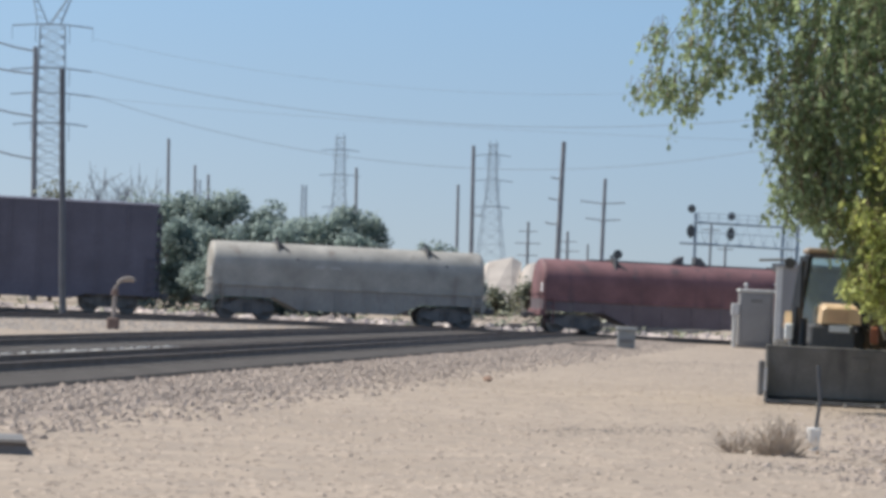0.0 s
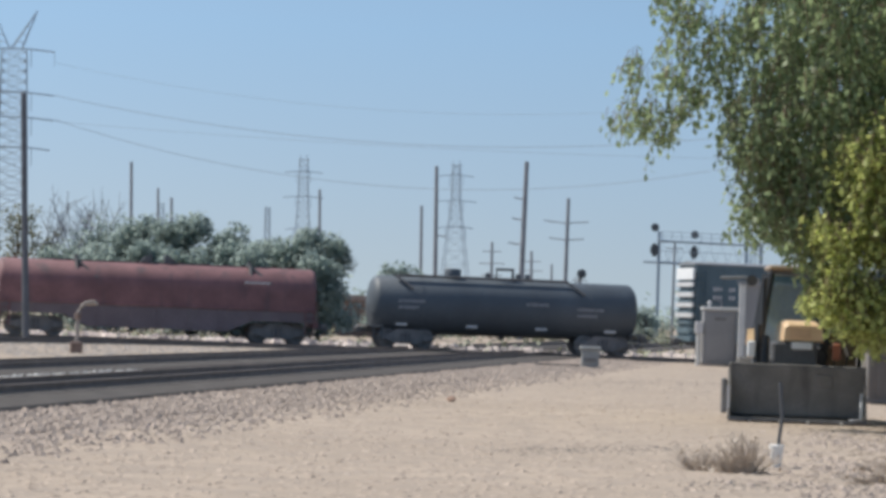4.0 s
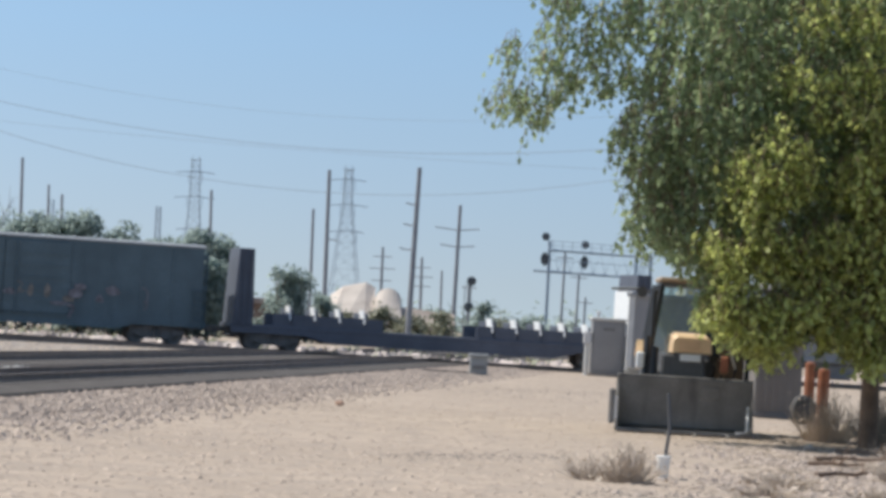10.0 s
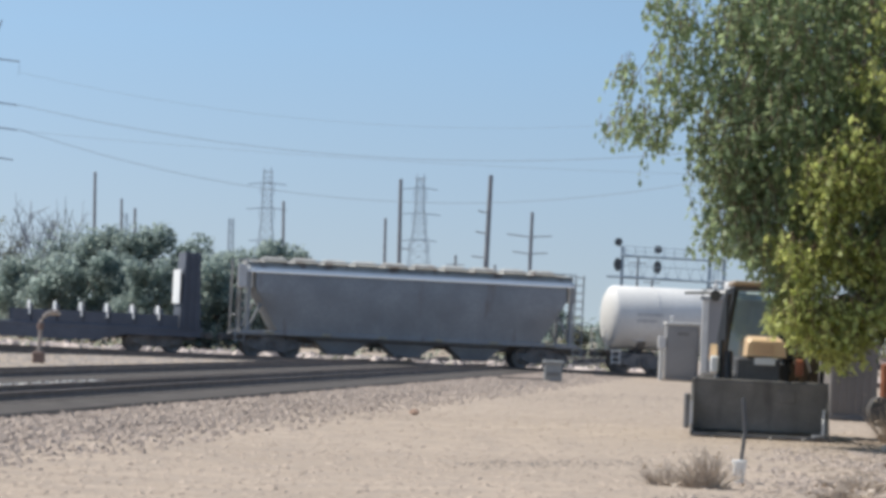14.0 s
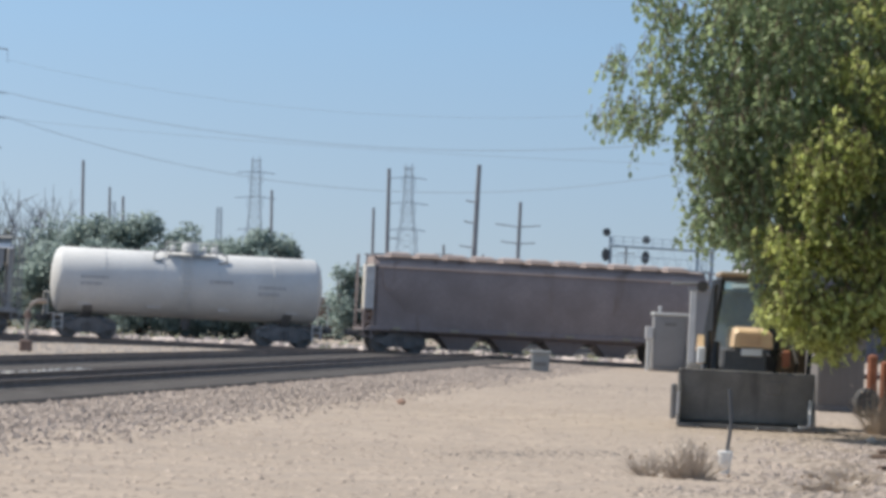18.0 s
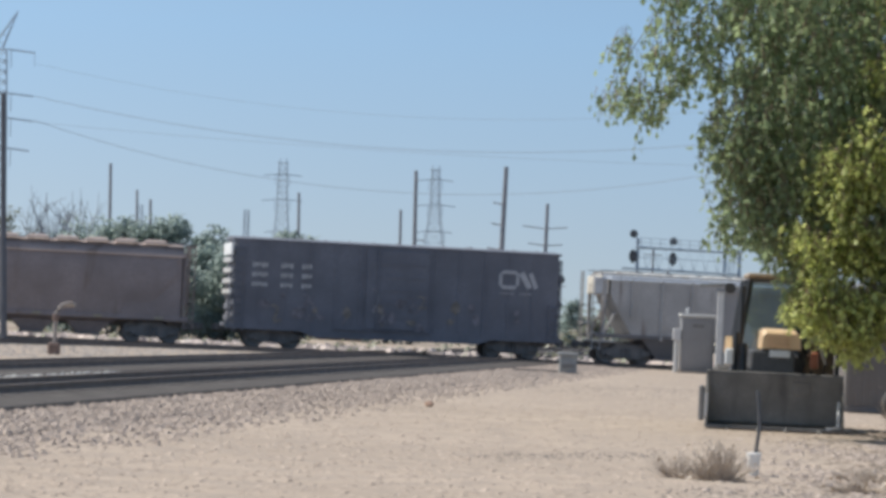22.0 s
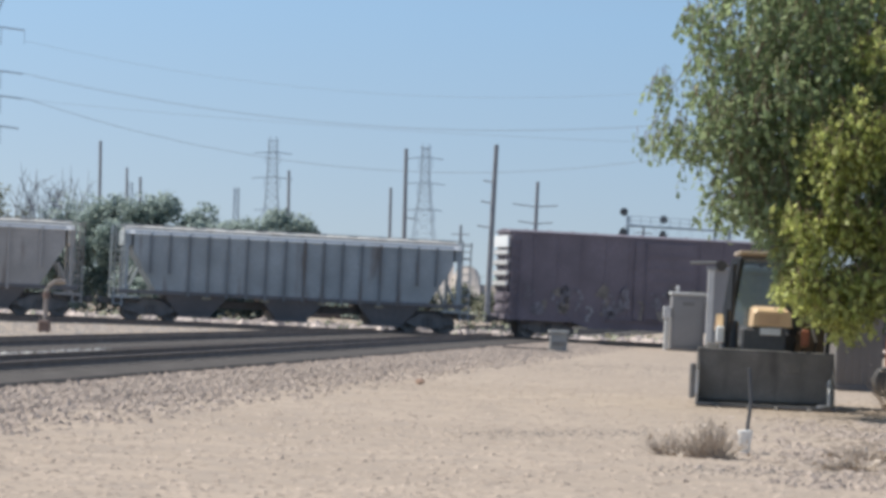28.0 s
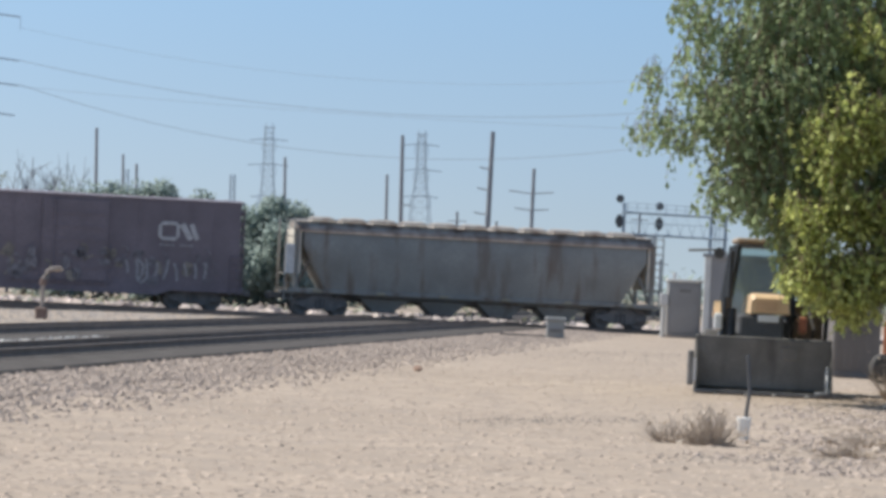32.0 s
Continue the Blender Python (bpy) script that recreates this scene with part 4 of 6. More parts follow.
hopper(110.59, 127.94, 4.72, brown_hop, "dark brown covered hopper with dusty roof hatches", brown_roof, 4, True, hatches=11, gusset=True, lit_post=(2.0, 4.05))
cn_a = paint("black_brown_boxcar_paint", (0.176, 0.184, 0.216), -0.1)
text_marks = [(0.95, 1.7, 3.75, 3.98), (2.3, 2.9, 3.75, 3.98), (3.3, 3.8, 3.75, 3.98), (0.95, 1.7, 3.3, 3.52), (2.3, 2.9, 3.3, 3.52), (3.3, 3.8, 3.3, 3.52), (0.95, 1.7, 2.85, 3.05), (2.3, 2.9, 2.85, 3.05), (3.3, 3.8, 2.85, 3.05)]
boxcar(129.69, 145.54, 5.2, cn_a, "black-brown high boxcar with white lettering and emblem", 1, marks=text_marks, logo=(4.95, 3.75), graffiti=26, seed=9)
rust_hop = paint("weathered_grey_hopper_paint", (0.470, 0.454, 0.438), 0.06)
pale_roof = paint("pale_grey_roof", (0.52, 0.52, 0.51), 0.1)
hopper(147.2, 164.47, 4.52, rust_hop, "light grey covered hopper streaked with rust", pale_roof, 3, False, ribs=10, stripe=bright_white, lit_post=(3.3, 4.1))
blue_hop = paint("pale_blue_grey_hopper_paint", (0.410, 0.452, 0.473), 0.03)
# the ribs' shadow lines are painted as a darker rib colour
hopper(165.95, 182.87, 4.5, blue_hop, "pale blue-grey ribbed covered hopper", pale_roof, 3, False, ribs=16, stripe=bright_white, ribmat=paint("rib_shadow_paint", (0.24, 0.26, 0.275), 0.1))
cn_b = paint("dark_maroon_boxcar_paint", (0.198, 0.172, 0.200), -0.1)
boxcar(184.71, 200.33, 5.2, cn_b, "dark maroon high boxcar with graffiti and white emblem", 1, logo=(3.9, 3.6), graffiti=54, tag=(2.2, 6.3, 1.25, 2.3), seed=12)
tan_hop = paint("grey_green_hopper_paint", (0.285, 0.288, 0.275), 0.1)
tan_roof = paint("rust_stained_roof", (0.40, 0.37, 0.34), 0.18)
hopper(202.38, 220.83, 4.6, tan_hop, "grey-green covered hopper with a rust-stained top", tan_roof, 4, True, hatches=11, stripe=paint("rusty_top_chord", (0.45, 0.36, 0.3), 0.25), lit_post=(1.9, 3.3))


def rolled(t):
    """Metres that the train has gone by t seconds."""
    u = t / 32.0
    return 189.553 * u + 22.640 * u ** 2 - 4.721 * u ** 3 + 1.973 * u ** 4

# ---- yard things ----
cab_black = material("black_cab_frame_paint", (0.03, 0.034, 0.04), 0.5, vary=0.2)


def loader():
    m = pose(6.76, 55.9, 0, 0, 0, -3)
    th = thing("backhoe_loader", m, "yellow loader with a dark wide bucket parked on the dirt", "loader")
    w = 1.36
    prof = [(0.0, 0.06), (0.72, 0.02), (0.85, 0.12), (0.95, 0.5), (0.85, 0.95), (0.6, 1.12), (0.56, 1.08), (0.79, 0.92), (0.88, 0.5), (0.78, 0.17), (0.7, 0.09), (0.0, 0.1)]
    s = Shape().loft([[(x, d, z) for d, z in prof] for x in (-w, w)])
    bucket = part("bucket", s, steel_dark, th, "dark worn steel bucket")
    for x in (-w, w - 0.04):
        part("side_plate", Shape().loft([[(x + e, d, z) for d, z in ((0.0, 0.05), (0.74, 0.02), (0.95, 0.5), (0.86, 0.97), (0.58, 1.13), (0.3, 0.7))] for e in (0, 0.04)]), steel_dark, bucket)
    part("cutting_edge", Shape().box(-w - 0.02, w + 0.02, -0.1, 0.12, 0.03, 0.07), truck_mat, bucket)
    part("top_lip", Shape().box(-w, w, 0.5, 0.64, 1.08, 1.16, 0.02), steel_dark, bucket)
    part("back_plate", Shape().box(-w + 0.03, w - 0.03, 0.46, 0.5, 0.14, 1.1), steel_dark, bucket)
    part("edge_guard", Shape().tube([(w - 0.35, -0.02, 0.1), (w - 0.12, -0.02, 0.13), (w - 0.1, 0.3, 0.62)], 0.035, 5), white_mark, bucket, "pale scuffed edge bar")
    part("side_cutter", Shape().box(-w - 0.16, -w - 0.04, 0.0, 0.2, 0.15, 0.85, 0.03), truck_mat, bucket)
    part("side_cutter_stripe", Shape().box(-w - 0.05, -w + 0.01, -0.04, 0.0, 0.25, 0.7), white_mark, bucket)
    for x in (-0.95, -0.35, 0.2, 0.85):
        part("tooth", Shape().loft([[(x - 0.05, 0.1, 0.02), (x + 0.05, 0.1, 0.02), (x + 0.05, 0.1, 0.1), (x - 0.05, 0.1, 0.1)], [(x - 0.03, -0.22, 0.0), (x + 0.03, -0.22, 0.0), (x + 0.03, -0.22, 0.03), (x - 0.03, -0.22, 0.03)]]), steel_dark, bucket)
    for x in (-0.5, 0.42):
        arm = part("lift_arm", Shape().loft([[(x + e, d, z) for d, z in ((0.8, 0.45), (0.9, 0.75), (2.2, 1.35), (3.3, 1.5), (3.3, 1.25), (2.3, 1.1), (1.2, 0.5))] for e in (-0.07, 0.07)]), black_mat, th)
        part("cylinder", Shape().tube([(x, 1.0, 0.95), (x, 2.6, 0.95)], 0.06, 8), steel_grey, arm)
    part("latch", Shape().box(0.35, 0.7, 0.44, 0.46, 0.72, 0.98, 0.01), steel_dark, bucket)
    hood = Shape().loft([[(-0.24, d, z0), (0.56, d, z0), (0.54, d, z1 - 0.06), (0.46, d, z1), (-0.15, d, z1), (-0.22, d, z1 - 0.06)] for d, z0, z1 in ((1.45, 1.64, 1.94), (1.5, 1.62, 1.98), (2.9, 1.62, 2.05))])
    part("hood", hood, yellow_mat, th)
    part("hood_badge", Shape().box(-0.12, 0.3, 1.43, 1.455, 1.68, 1.88), material("faded_hood_panel", (0.75, 0.5, 0.3), 0.5), th)
    part("front_plate", Shape().box(-0.08, 0.34, 1.4, 1.44, 1.46, 1.6, 0.01), bright_white, th, "white plate under the hood")
    part("grille", Shape().box(-0.44, 0.44, 1.46, 2.9, 0.62, 1.58, 0.03), black_mat, th)
    for x in (-1.0, 0.72):
        part("front_fender", Shape().loft([[(x + 0.04, d, z), (x + 0.17, d, z), (x + 0.17, d, z + 0.06), (x + 0.04, d, z + 0.06)] for d, z in ((1.52, 1.25), (1.56, 1.55), (1.75, 1.78 if x < 0 else 1.5), (2.4, 1.5))]), yellow_mat, th)
        part("headlamp", Shape().box(x + 0.03, x + 0.2, 1.46, 1.55, 1.26, 1.6, 0.03), bright_white if x < 0 else red_mark, th, "white lit side lamp" if x < 0 else "red side lamp")
    for x in (-0.95, 0.95):
        wl = part("front_wheel", Shape().lathe([(-0.16, 0.25), (-0.16, 0.42), (-0.1, 0.5), (0.1, 0.5), (0.16, 0.42), (0.16, 0.25)], "x", (x, 2.1, 0.5), 20), rubber_mat, th, smooth=40)
        part("rim", Shape().lathe([(-0.1, 0.02), (-0.1, 0.26), (0.1, 0.26), (0.1, 0.02)], "x", (x, 2.1, 0.5), 16), yellow_mat, wl)
        wl = part("rear_wheel", Shape().lathe([(-0.2, 0.34), (-0.2, 0.54), (-0.13, 0.62), (0.13, 0.62), (0.2, 0.54), (0.2, 0.34)], "x", (x * 0.9, 4.4, 0.62), 24), rubber_mat, th, smooth=40)
        part("rim", Shape().lathe([(-0.12, 0.02), (-0.12, 0.34), (0.12, 0.34), (0.12, 0.02)], "x", (x * 0.9, 4.4, 0.62), 16), yellow_mat, wl)
    guard = part("rear_fender", Shape().tube([(0.5, 3.05, 1.86), (1.3, 3.05, 1.9), (1.42, 3.05, 1.82), (1.45, 3.05, 1.6), (1.42, 3.05, 0.75)], 0.055, 6), cab_black, th, "black tubular fender guard")
    part("fender_panel", Shape().box(0.76, 1.38, 3.12, 3.16, 0.8, 1.82, 0.01), material("brown_grimy_panel", (0.22, 0.165, 0.12), 0.8, vary=0.3, scale=3.0, dirt=(0.34, 0.22, 0.12), dirt_amount=0.15), guard)
    for x, top in ((0.62, 1.75), (0.8, 1.62), (1.05, 1.7)):
        part("hose", Shape().tube([(x, 2.2, 1.0), (x + 0.06, 2.0, 1.35), (x - 0.03, 2.3, top), (x - 0.12, 2.9, top - 0.1)], 0.035, 6), rubber_mat, th)
    for x, z0, z1 in ((-0.78, 0.95, 1.92), (-0.6, 1.0, 1.7)):
        part("lift_cylinder", Shape().tube([(x, 1.5, z0), (x + 0.03, 1.7, z1)], 0.07, 8), cab_black, th)
    cab = part("cab_floor", Shape().box(-0.75, 0.75, 3.0, 4.7, 1.0, 1.5, 0.03), black_mat, th)
    part("cab_roof", Shape().box(-0.5, 0.74, 2.85, 4.7, 3.08, 3.18, 0.03), material("faded_tan_paint", (0.42, 0.33, 0.24), 0.5), th, "faded tan cab roof edge")
    part("roof_liner", Shape().box(-0.46, 0.68, 2.95, 4.6, 2.99, 3.058), black_mat, th)
    for x in (-0.7, 0.66):
        for d in (2.95, 4.55):
            part("cab_pillar", Shape().beam((x + 0.04, d + 0.04, 1.48), (x + (0.24 if x < 0 else 0.0), d + 0.04, 3.02), 0.13), cab_black, th)
    pane = part("windscreen", Shape().loft([[(x, y, z) for x, z in ((-0.58, 1.6), (0.64, 1.6), (0.64, 2.98), (-0.42, 2.98))] for y in (2.97, 2.985)]), glass_mat, th)
    pane.visible_shadow = False
    part("seat", Shape().box(-0.22, 0.26, 3.5, 4.0, 1.5, 1.8, 0.05).box(-0.22, 0.26, 3.95, 4.1, 1.75, 2.05, 0.05), black_mat, th)
    part("exhaust_pipe", Shape().tube([(-0.62, 2.3, 1.5), (-0.62, 2.3, 2.75), (-0.6, 2.25, 2.9)], 0.05, 8), cab_black, th)
    part("mirror_arm", Shape().tube([(-0.7, 2.9, 2.85), (-1.0, 2.75, 2.9), (-1.5, 2.7, 2.87)], 0.03, 5), steel_grey, th)
    part("mirror", Shape().lathe([(-0.05, 0.0), (-0.05, 0.115), (0.05, 0.115), (0.05, 0.0)], "y", (-0.86, 2.75, 2.84), 14), black_mat, th)
    return th


loader()


pale_box = material("pale_grey_box_paint", (0.33, 0.34, 0.335), 0.6, vary=0.12, scale=2.0)


def cabinet(name, x0, x1, y, depth, h, label, door=True, pad=0.12):
    th = thing(name, pose((x0 + x1) / 2, y, 0, 0, 0, 0), label, "equipment cabinet")
    w = (x1 - x0) / 2
    top = roof_mat if h > 1 else pale_box
    part("base_pad", Shape().box(-w - 0.12, w + 0.12, -0.1, depth + 0.1, -0.02, pad, 0.02), pale_gravel, th)
    part("housing", Shape().box(-w, w, 0, depth, pad, h - 0.14, 0.02), cabinet_mat if h > 1 else pale_box, th)
    part("roof", Shape().box(-w - 0.07, w + 0.07, -0.08, depth + 0.08, h - 0.14, h, 0.03), top, th)
    if door:
        d = part("door", Shape().box(-w + 0.1, w - 0.1, -0.03, 0.0, pad + 0.15, h - 0.3, 0.008), cabinet_mat if h > 1 else pale_box, th)
        part("handle", Shape().box(w - 0.3, w - 0.24, -0.07, -0.03, h * 0.45, h * 0.55), steel_grey, d)
        part("vent", Shape().box(-0.25, 0.25, -0.045, -0.03, h - 0.6, h - 0.45), truck_mat, d)
    return th


c1 = cabinet("relay_cabinet", 11.1, 12.6, 128.6, 1.2, 2.68, "grey metal relay cabinet with a pale roof by the track")
part("side_box", Shape().box(-1.12, -0.78, -0.1, 0.3, 1.45, 2.0, 0.02), white_mark, c1)
part("cable_pipe", Shape().tube([(-0.95, 0.1, 0.0), (-0.95, 0.1, 1.45)], 0.11, 8), roof_mat, c1)
part("lamp_finial", Shape().lathe([(0, 0.06), (0.12, 0.06), (0.16, 0.1), (0.26, 0.08), (0.3, 0)], "z", (-0.5, 0.2, 2.68), 10), white_mark, c1)
c2 = cabinet("signal_bungalow", 12.65, 15.6, 125.6, 2.6, 3.86, "tall grey signal bungalow standing behind the loader", door=False)
part("corner_post", Shape().box(-1.74, -1.46, -0.06, 0.1, 0.12, 3.72, 0.02), roof_mat, c2, "pale corner post")
part("roof_edge", Shape().box(-1.85, 1.6, -0.14, -0.08, 3.7, 3.86), steel_grey, c2)
c3 = cabinet("junction_box", 4.86, 5.54, 111.0, 0.6, 0.84, "small grey junction box on the ground by the track", pad=0.06)
part("cable_run", Shape().tube([(-0.3, 0.2, 0.04), (-1.2, 0.1, 0.06), (-2.2, 0.3, 0.05)], 0.07, 6), truck_mat, c3)
part("kerb_board", Shape().box(-2.2, -0.45, -0.2, -0.05, 0.0, 0.12, 0.01), tie_mat, c3)

# grey container beside the loader, with scrap next to it
shed_mat = material("brown_grey_container_paint", (0.204, 0.189, 0.178), 0.7, vary=0.15, scale=1.2, dirt=(0.16, 0.12, 0.1), dirt_amount=0.08, streak=True)
shed = thing("storage_container", pose(11.2, 73.0, 0, 0, 0, 4), "grey ribbed steel storage container on the ground", "container")
part("shell", Shape().box(-0.62, 0.62, 0, 3.0, 0.1, 2.0, 0.03), shed_mat, shed)
for k in range(6):
    x = -0.56 + k * 0.2
    part("corrugation", Shape().box(x, x + 0.09, -0.02, 0.0, 0.18, 1.9), shed_mat, shed)
part("bottom_rail", Shape().box(-0.64, 0.64, -0.05, 0.05, 0.02, 0.16, 0.01), truck_mat, shed)
part("top_rail", Shape().box(-0.64, 0.64, -0.05, 0.05, 1.9, 2.04, 0.01), truck_mat, shed)
rust_mat = material("rusty_orange_steel", (0.30, 0.115, 0.06), 0.85, vary=0.3, scale=3.0, dirt=(0.12, 0.06, 0.04), dirt_amount=0.15)
for x, y, h, r in ((11.55, 70.2, 1.5, 0.13), (11.95, 70.5, 1.35, 0.15)):
    post = thing("rusty_post", pose(x, y, 0), "rusty orange steel post beside the container", "post", "rusty posts")
    part("shaft", Shape().lathe([(0, r), (h, r), (h + 0.04, r * 0.6), (h + 0.05, 0)], "z", n=12), rust_mat, post)
    part("base_plate", Shape().box(-r * 1.6, r * 1.6, -r * 1.6, r * 1.6, 0, 0.03), rust_mat, post)
tyre = thing("old_tyre", pose(11.3, 69.4, 0.36, 0, 0, 30), "old black tyre leaning by the rusty post", "tyre")
part("casing", Shape().lathe([(-0.11, 0.2), (-0.12, 0.3), (-0.08, 0.36), (0.08, 0.36), (0.12, 0.3), (0.11, 0.2)], "y", n=20), rubber_mat, tyre, smooth=40)
part("hub", Shape().lathe([(-0.06, 0.02), (-0.06, 0.2), (0.06, 0.2), (0.06, 0.02)], "y", n=14), rust_mat, tyre)
brown_rock = material("brown_rock", (0.42, 0.28, 0.21), 0.9, vary=0.25, scale=8.0)
for k, (x, y, r) in enumerate(((10.9, 61.0, 0.26), (9.9, 60.2, 0.12), (11.4, 57.6, 0.14), (8.6, 52.0, 0.1), (-0.1, 61.4, 0.1))):
    rnd = random.Random(40 + k)
    bm = bmesh.new()
    bmesh.ops.create_icosphere(bm, subdivisions=2, radius=r)
    for v in bm.verts:
        v.co *= rnd.uniform(0.82, 1.15)
        v.co.z *= 0.7
    me = bpy.data.meshes.new("rock")
    bm.to_mesh(me)
    bm.free()
    me.materials.append(pebble_mat if k < 4 else brown_rock)
    ob = tagged(new("rock", me), "pale rough rock on the dirt" if k < 4 else "small reddish-brown rock on the dirt", "rock")
    ob.location = (x, y, r * 0.5)

# white marker can with its rod, and the dark plate
mk = thing("marker_can", pose(4.36, 38.2, 0, 0, 0, 0), "white plastic can with a dark rod in the ground", "marker")
part("can", Shape().lathe([(0, 0.055), (0.02, 0.068), (0.28, 0.098), (0.3, 0.103), (0.31, 0.08)], "z", n=16), cloth_white, mk, smooth=40)
part("rod", Shape().tube([(0, 0, 0.05), (0.03, 0, 0.4), (0.06, 0, 0.66), (0.02, 0.05, 1.15)], 0.028, 6), black_mat, mk)
pl = thing("steel_plate", pose(-5.30, 29.7, 0, 0, 0, 6), "thick dark steel slab lying on the dirt", "plate")
part("slab", Shape().loft([[(-1.2, -0.5, 0), (0.5, -0.5, 0), (0.42, 0.55, 0), (-1.2, 0.55, 0)], [(-1.2, -0.46, 0.13), (0.44, -0.46, 0.13), (0.34, 0.5, 0.16), (-1.2, 0.5, 0.16)]]), truck_mat, pl)
part("edge_angle", Shape().beam((-1.2, -0.48, 0.125), (0.45, -0.48, 0.125), 0.04), tie_mat, pl)
wood = thing("timber_beam", pose(7.6, 30.3, 0, 0, 0, 32), "grey weathered timber lying on the dirt", "timber")
part("beam", Shape().box(-1.4, 1.4, -0.09, 0.09, 0.0, 0.15, 0.01), tie_mat, wood)

litter_mat = material("dry_leaf_litter", (0.270, 0.221, 0.180), 0.95, island=0.4, spec=0.1)


def under_tree(rnd):
    y = rnd.uniform(33, 60)
    x = (0.178 + max(-0.07, min(0.03, rnd.gauss(0, 0.022)))) * y
    return (x, y, 0.0)


stones("leaf_litter", 2600, under_tree, 0.085, litter_mat, "dry leaf litter and crumbs scattered under the tree", 21, 0.3)
for k, (x, y, ln, turn) in enumerate(((7.4, 41.5, 1.1, 35), (7.9, 45.0, 0.9, -20), (8.6, 47.5, 1.3, 12), (8.0, 38.0, 0.8, 60), (9.4, 51.0, 1.0, -35))):
    rnd = random.Random(60 + k)
    br = thing("fallen_branch", pose(x, y, 0.04, 0, 0, turn), "dry grey-brown fallen branch lying on the dirt", "branch", "fallen branches")
    part("stem", Shape().tube([(-ln / 2, 0, 0), (-0.1 * ln, 0.05, 0.03), (0.2 * ln, -0.03, 0.02), (ln / 2, 0.04, 0.05)], 0.045, 6, 0.02), bark_mat, br)
    for _ in range(4):
        f = rnd.uniform(-0.35, 0.45) * ln
        part("twig", Shape().tube([(f, 0, 0.02), (f + 0.15, rnd.uniform(-0.3, 0.3), rnd.uniform(0.05, 0.25))], 0.015, 5, 0.006), bark_mat, br)

# hooked pipe stand
hk = thing("hooked_pipe", pose(-13.5, 100.0, 0), "weathered grey hooked pipe on a rusty base beside the track", "pipe stand")
pipe_rust = material("dull_rusty_pipe", (0.23, 0.165, 0.14), 0.85, vary=0.3, scale=4.0)
part("base", Shape().box(-0.22, 0.2, -0.2, 0.2, 0, 0.42, 0.05), pipe_rust, hk)
part("collar", Shape().lathe([(1.2, 0.07), (1.2, 0.12), (1.42, 0.12), (1.42, 0.07)], "z", n=10), pipe_rust, hk)
part("pipe", Shape().tube([(0, 0, 0.4), (0, 0, 1.36), (0.03, 0, 1.52), (0.11, 0, 1.66), (0.23, 0, 1.76), (0.4, 0, 1.82), (0.58, 0, 1.83)], 0.075, 8), material("weathered_grey_pipe", (0.36, 0.32, 0.295), 0.8, vary=0.3, scale=4.0, dirt=(0.2, 0.15, 0.13), dirt_amount=0.1), hk, smooth=50)
part("outlet", Shape().tube([(0.3, 0, 1.78), (0.62, 0, 1.8), (0.66, 0, 1.74)], 0.075, 8), pebble_mat, hk)


# ---- poles, towers, wires ----
dark_pole = material("creosoted_pole", (0.15, 0.16, 0.18), 0.85, vary=0.2, scale=1.0)

def utility_pole(x, y, h, r, lean=0.0, arms=(), label="tall hazy grey wooden utility pole", spin=0.0, mat=None):
    mat = mat or pole_mat
    th = thing("utility_pole", pose(x, y, 0, 0, lean, spin), label, "utility pole", "utility poles")
    part("shaft", Shape().tube([(0, 0, -0.1), (0, 0, h * 0.5), (0, 0, h)], r * 1.15, 10, r * 0.8), mat, th, smooth=50)
    for z, x0, x1, up in arms:
        arm = part("crossarm", Shape().tube([(x0, 0, z + up), ((x0 + x1) / 2, 0, z + (0 if x0 * x1 < 0 else up * 0.4)), (x1, 0, z + (up if x0 * x1 < 0 else 0))], 0.06, 6), pole_mat, th)
    return th


utility_pole(4.83, 230, 14.55, 0.23, 0.5, [(11.5, -0.9, 0.2, 0.1), (9.8, -1.0, 0.2, 0.1), (7.8, -1.2, 0.2, 0.1)], "tall dark wooden utility pole leaning slightly")
utility_pole(-2.3, 260, 15.45, 0.21, -1.4, [(9.0, 0.0, 0.9, 0.1)])
utility_pole(9.93, 270, 13.4, 0.2, 0.0, [(11.0, -2.3, 2.0, 0.2), (9.4, -1.7, 1.6, 0.15)], "wooden utility pole with two long crossarms")
utility_pole(-4.2, 300, 13.3, 0.18, -1.4)
utility_pole(3.6, 330, 10.5, 0.18, -1.0, [(9.4, -1.1, 1.1, 0.0), (8.0, -1.5, 1.5, 0.0), (6.6, -1.2, 1.2, 0.0)], "wooden utility pole with three crossarms")
utility_pole(9.05, 360, 10.3, 0.2, -1.5, [(9.0, -1.2, 1.2, 0.0), (7.8, -1.5, 1.5, 0.0), (6.6, -1.2, 1.2, 0.0)], "wooden utility pole with three crossarms")
utility_pole(11.0, 340, 8.4, 0.15, -1.5)
for x, y, h, r in ((-37.3, 320, 17.75, 0.2), (-36.4, 340, 15.7, 0.17), (-35.8, 350, 15.0, 0.2), (-18.9, 380, 18.0, 0.22)):
    utility_pole(x, y, h, r, -2.0)
utility_pole(-19.45, 127.0, 11.1, 0.145, -3.0, [], "dark wooden pole beside the track", mat=dark_pole)
utility_pole(-30.35, 185, 16.7, 0.19, -2.2, [(16.4, -2.6, 0.0, 0.6), (14.9, -2.9, 0.0, 0.4), (12.1, -2.7, 0.0, 0.5), (9.3, -2.8, 0.0, 0.6)], "tall wooden pole with upswept side arms")


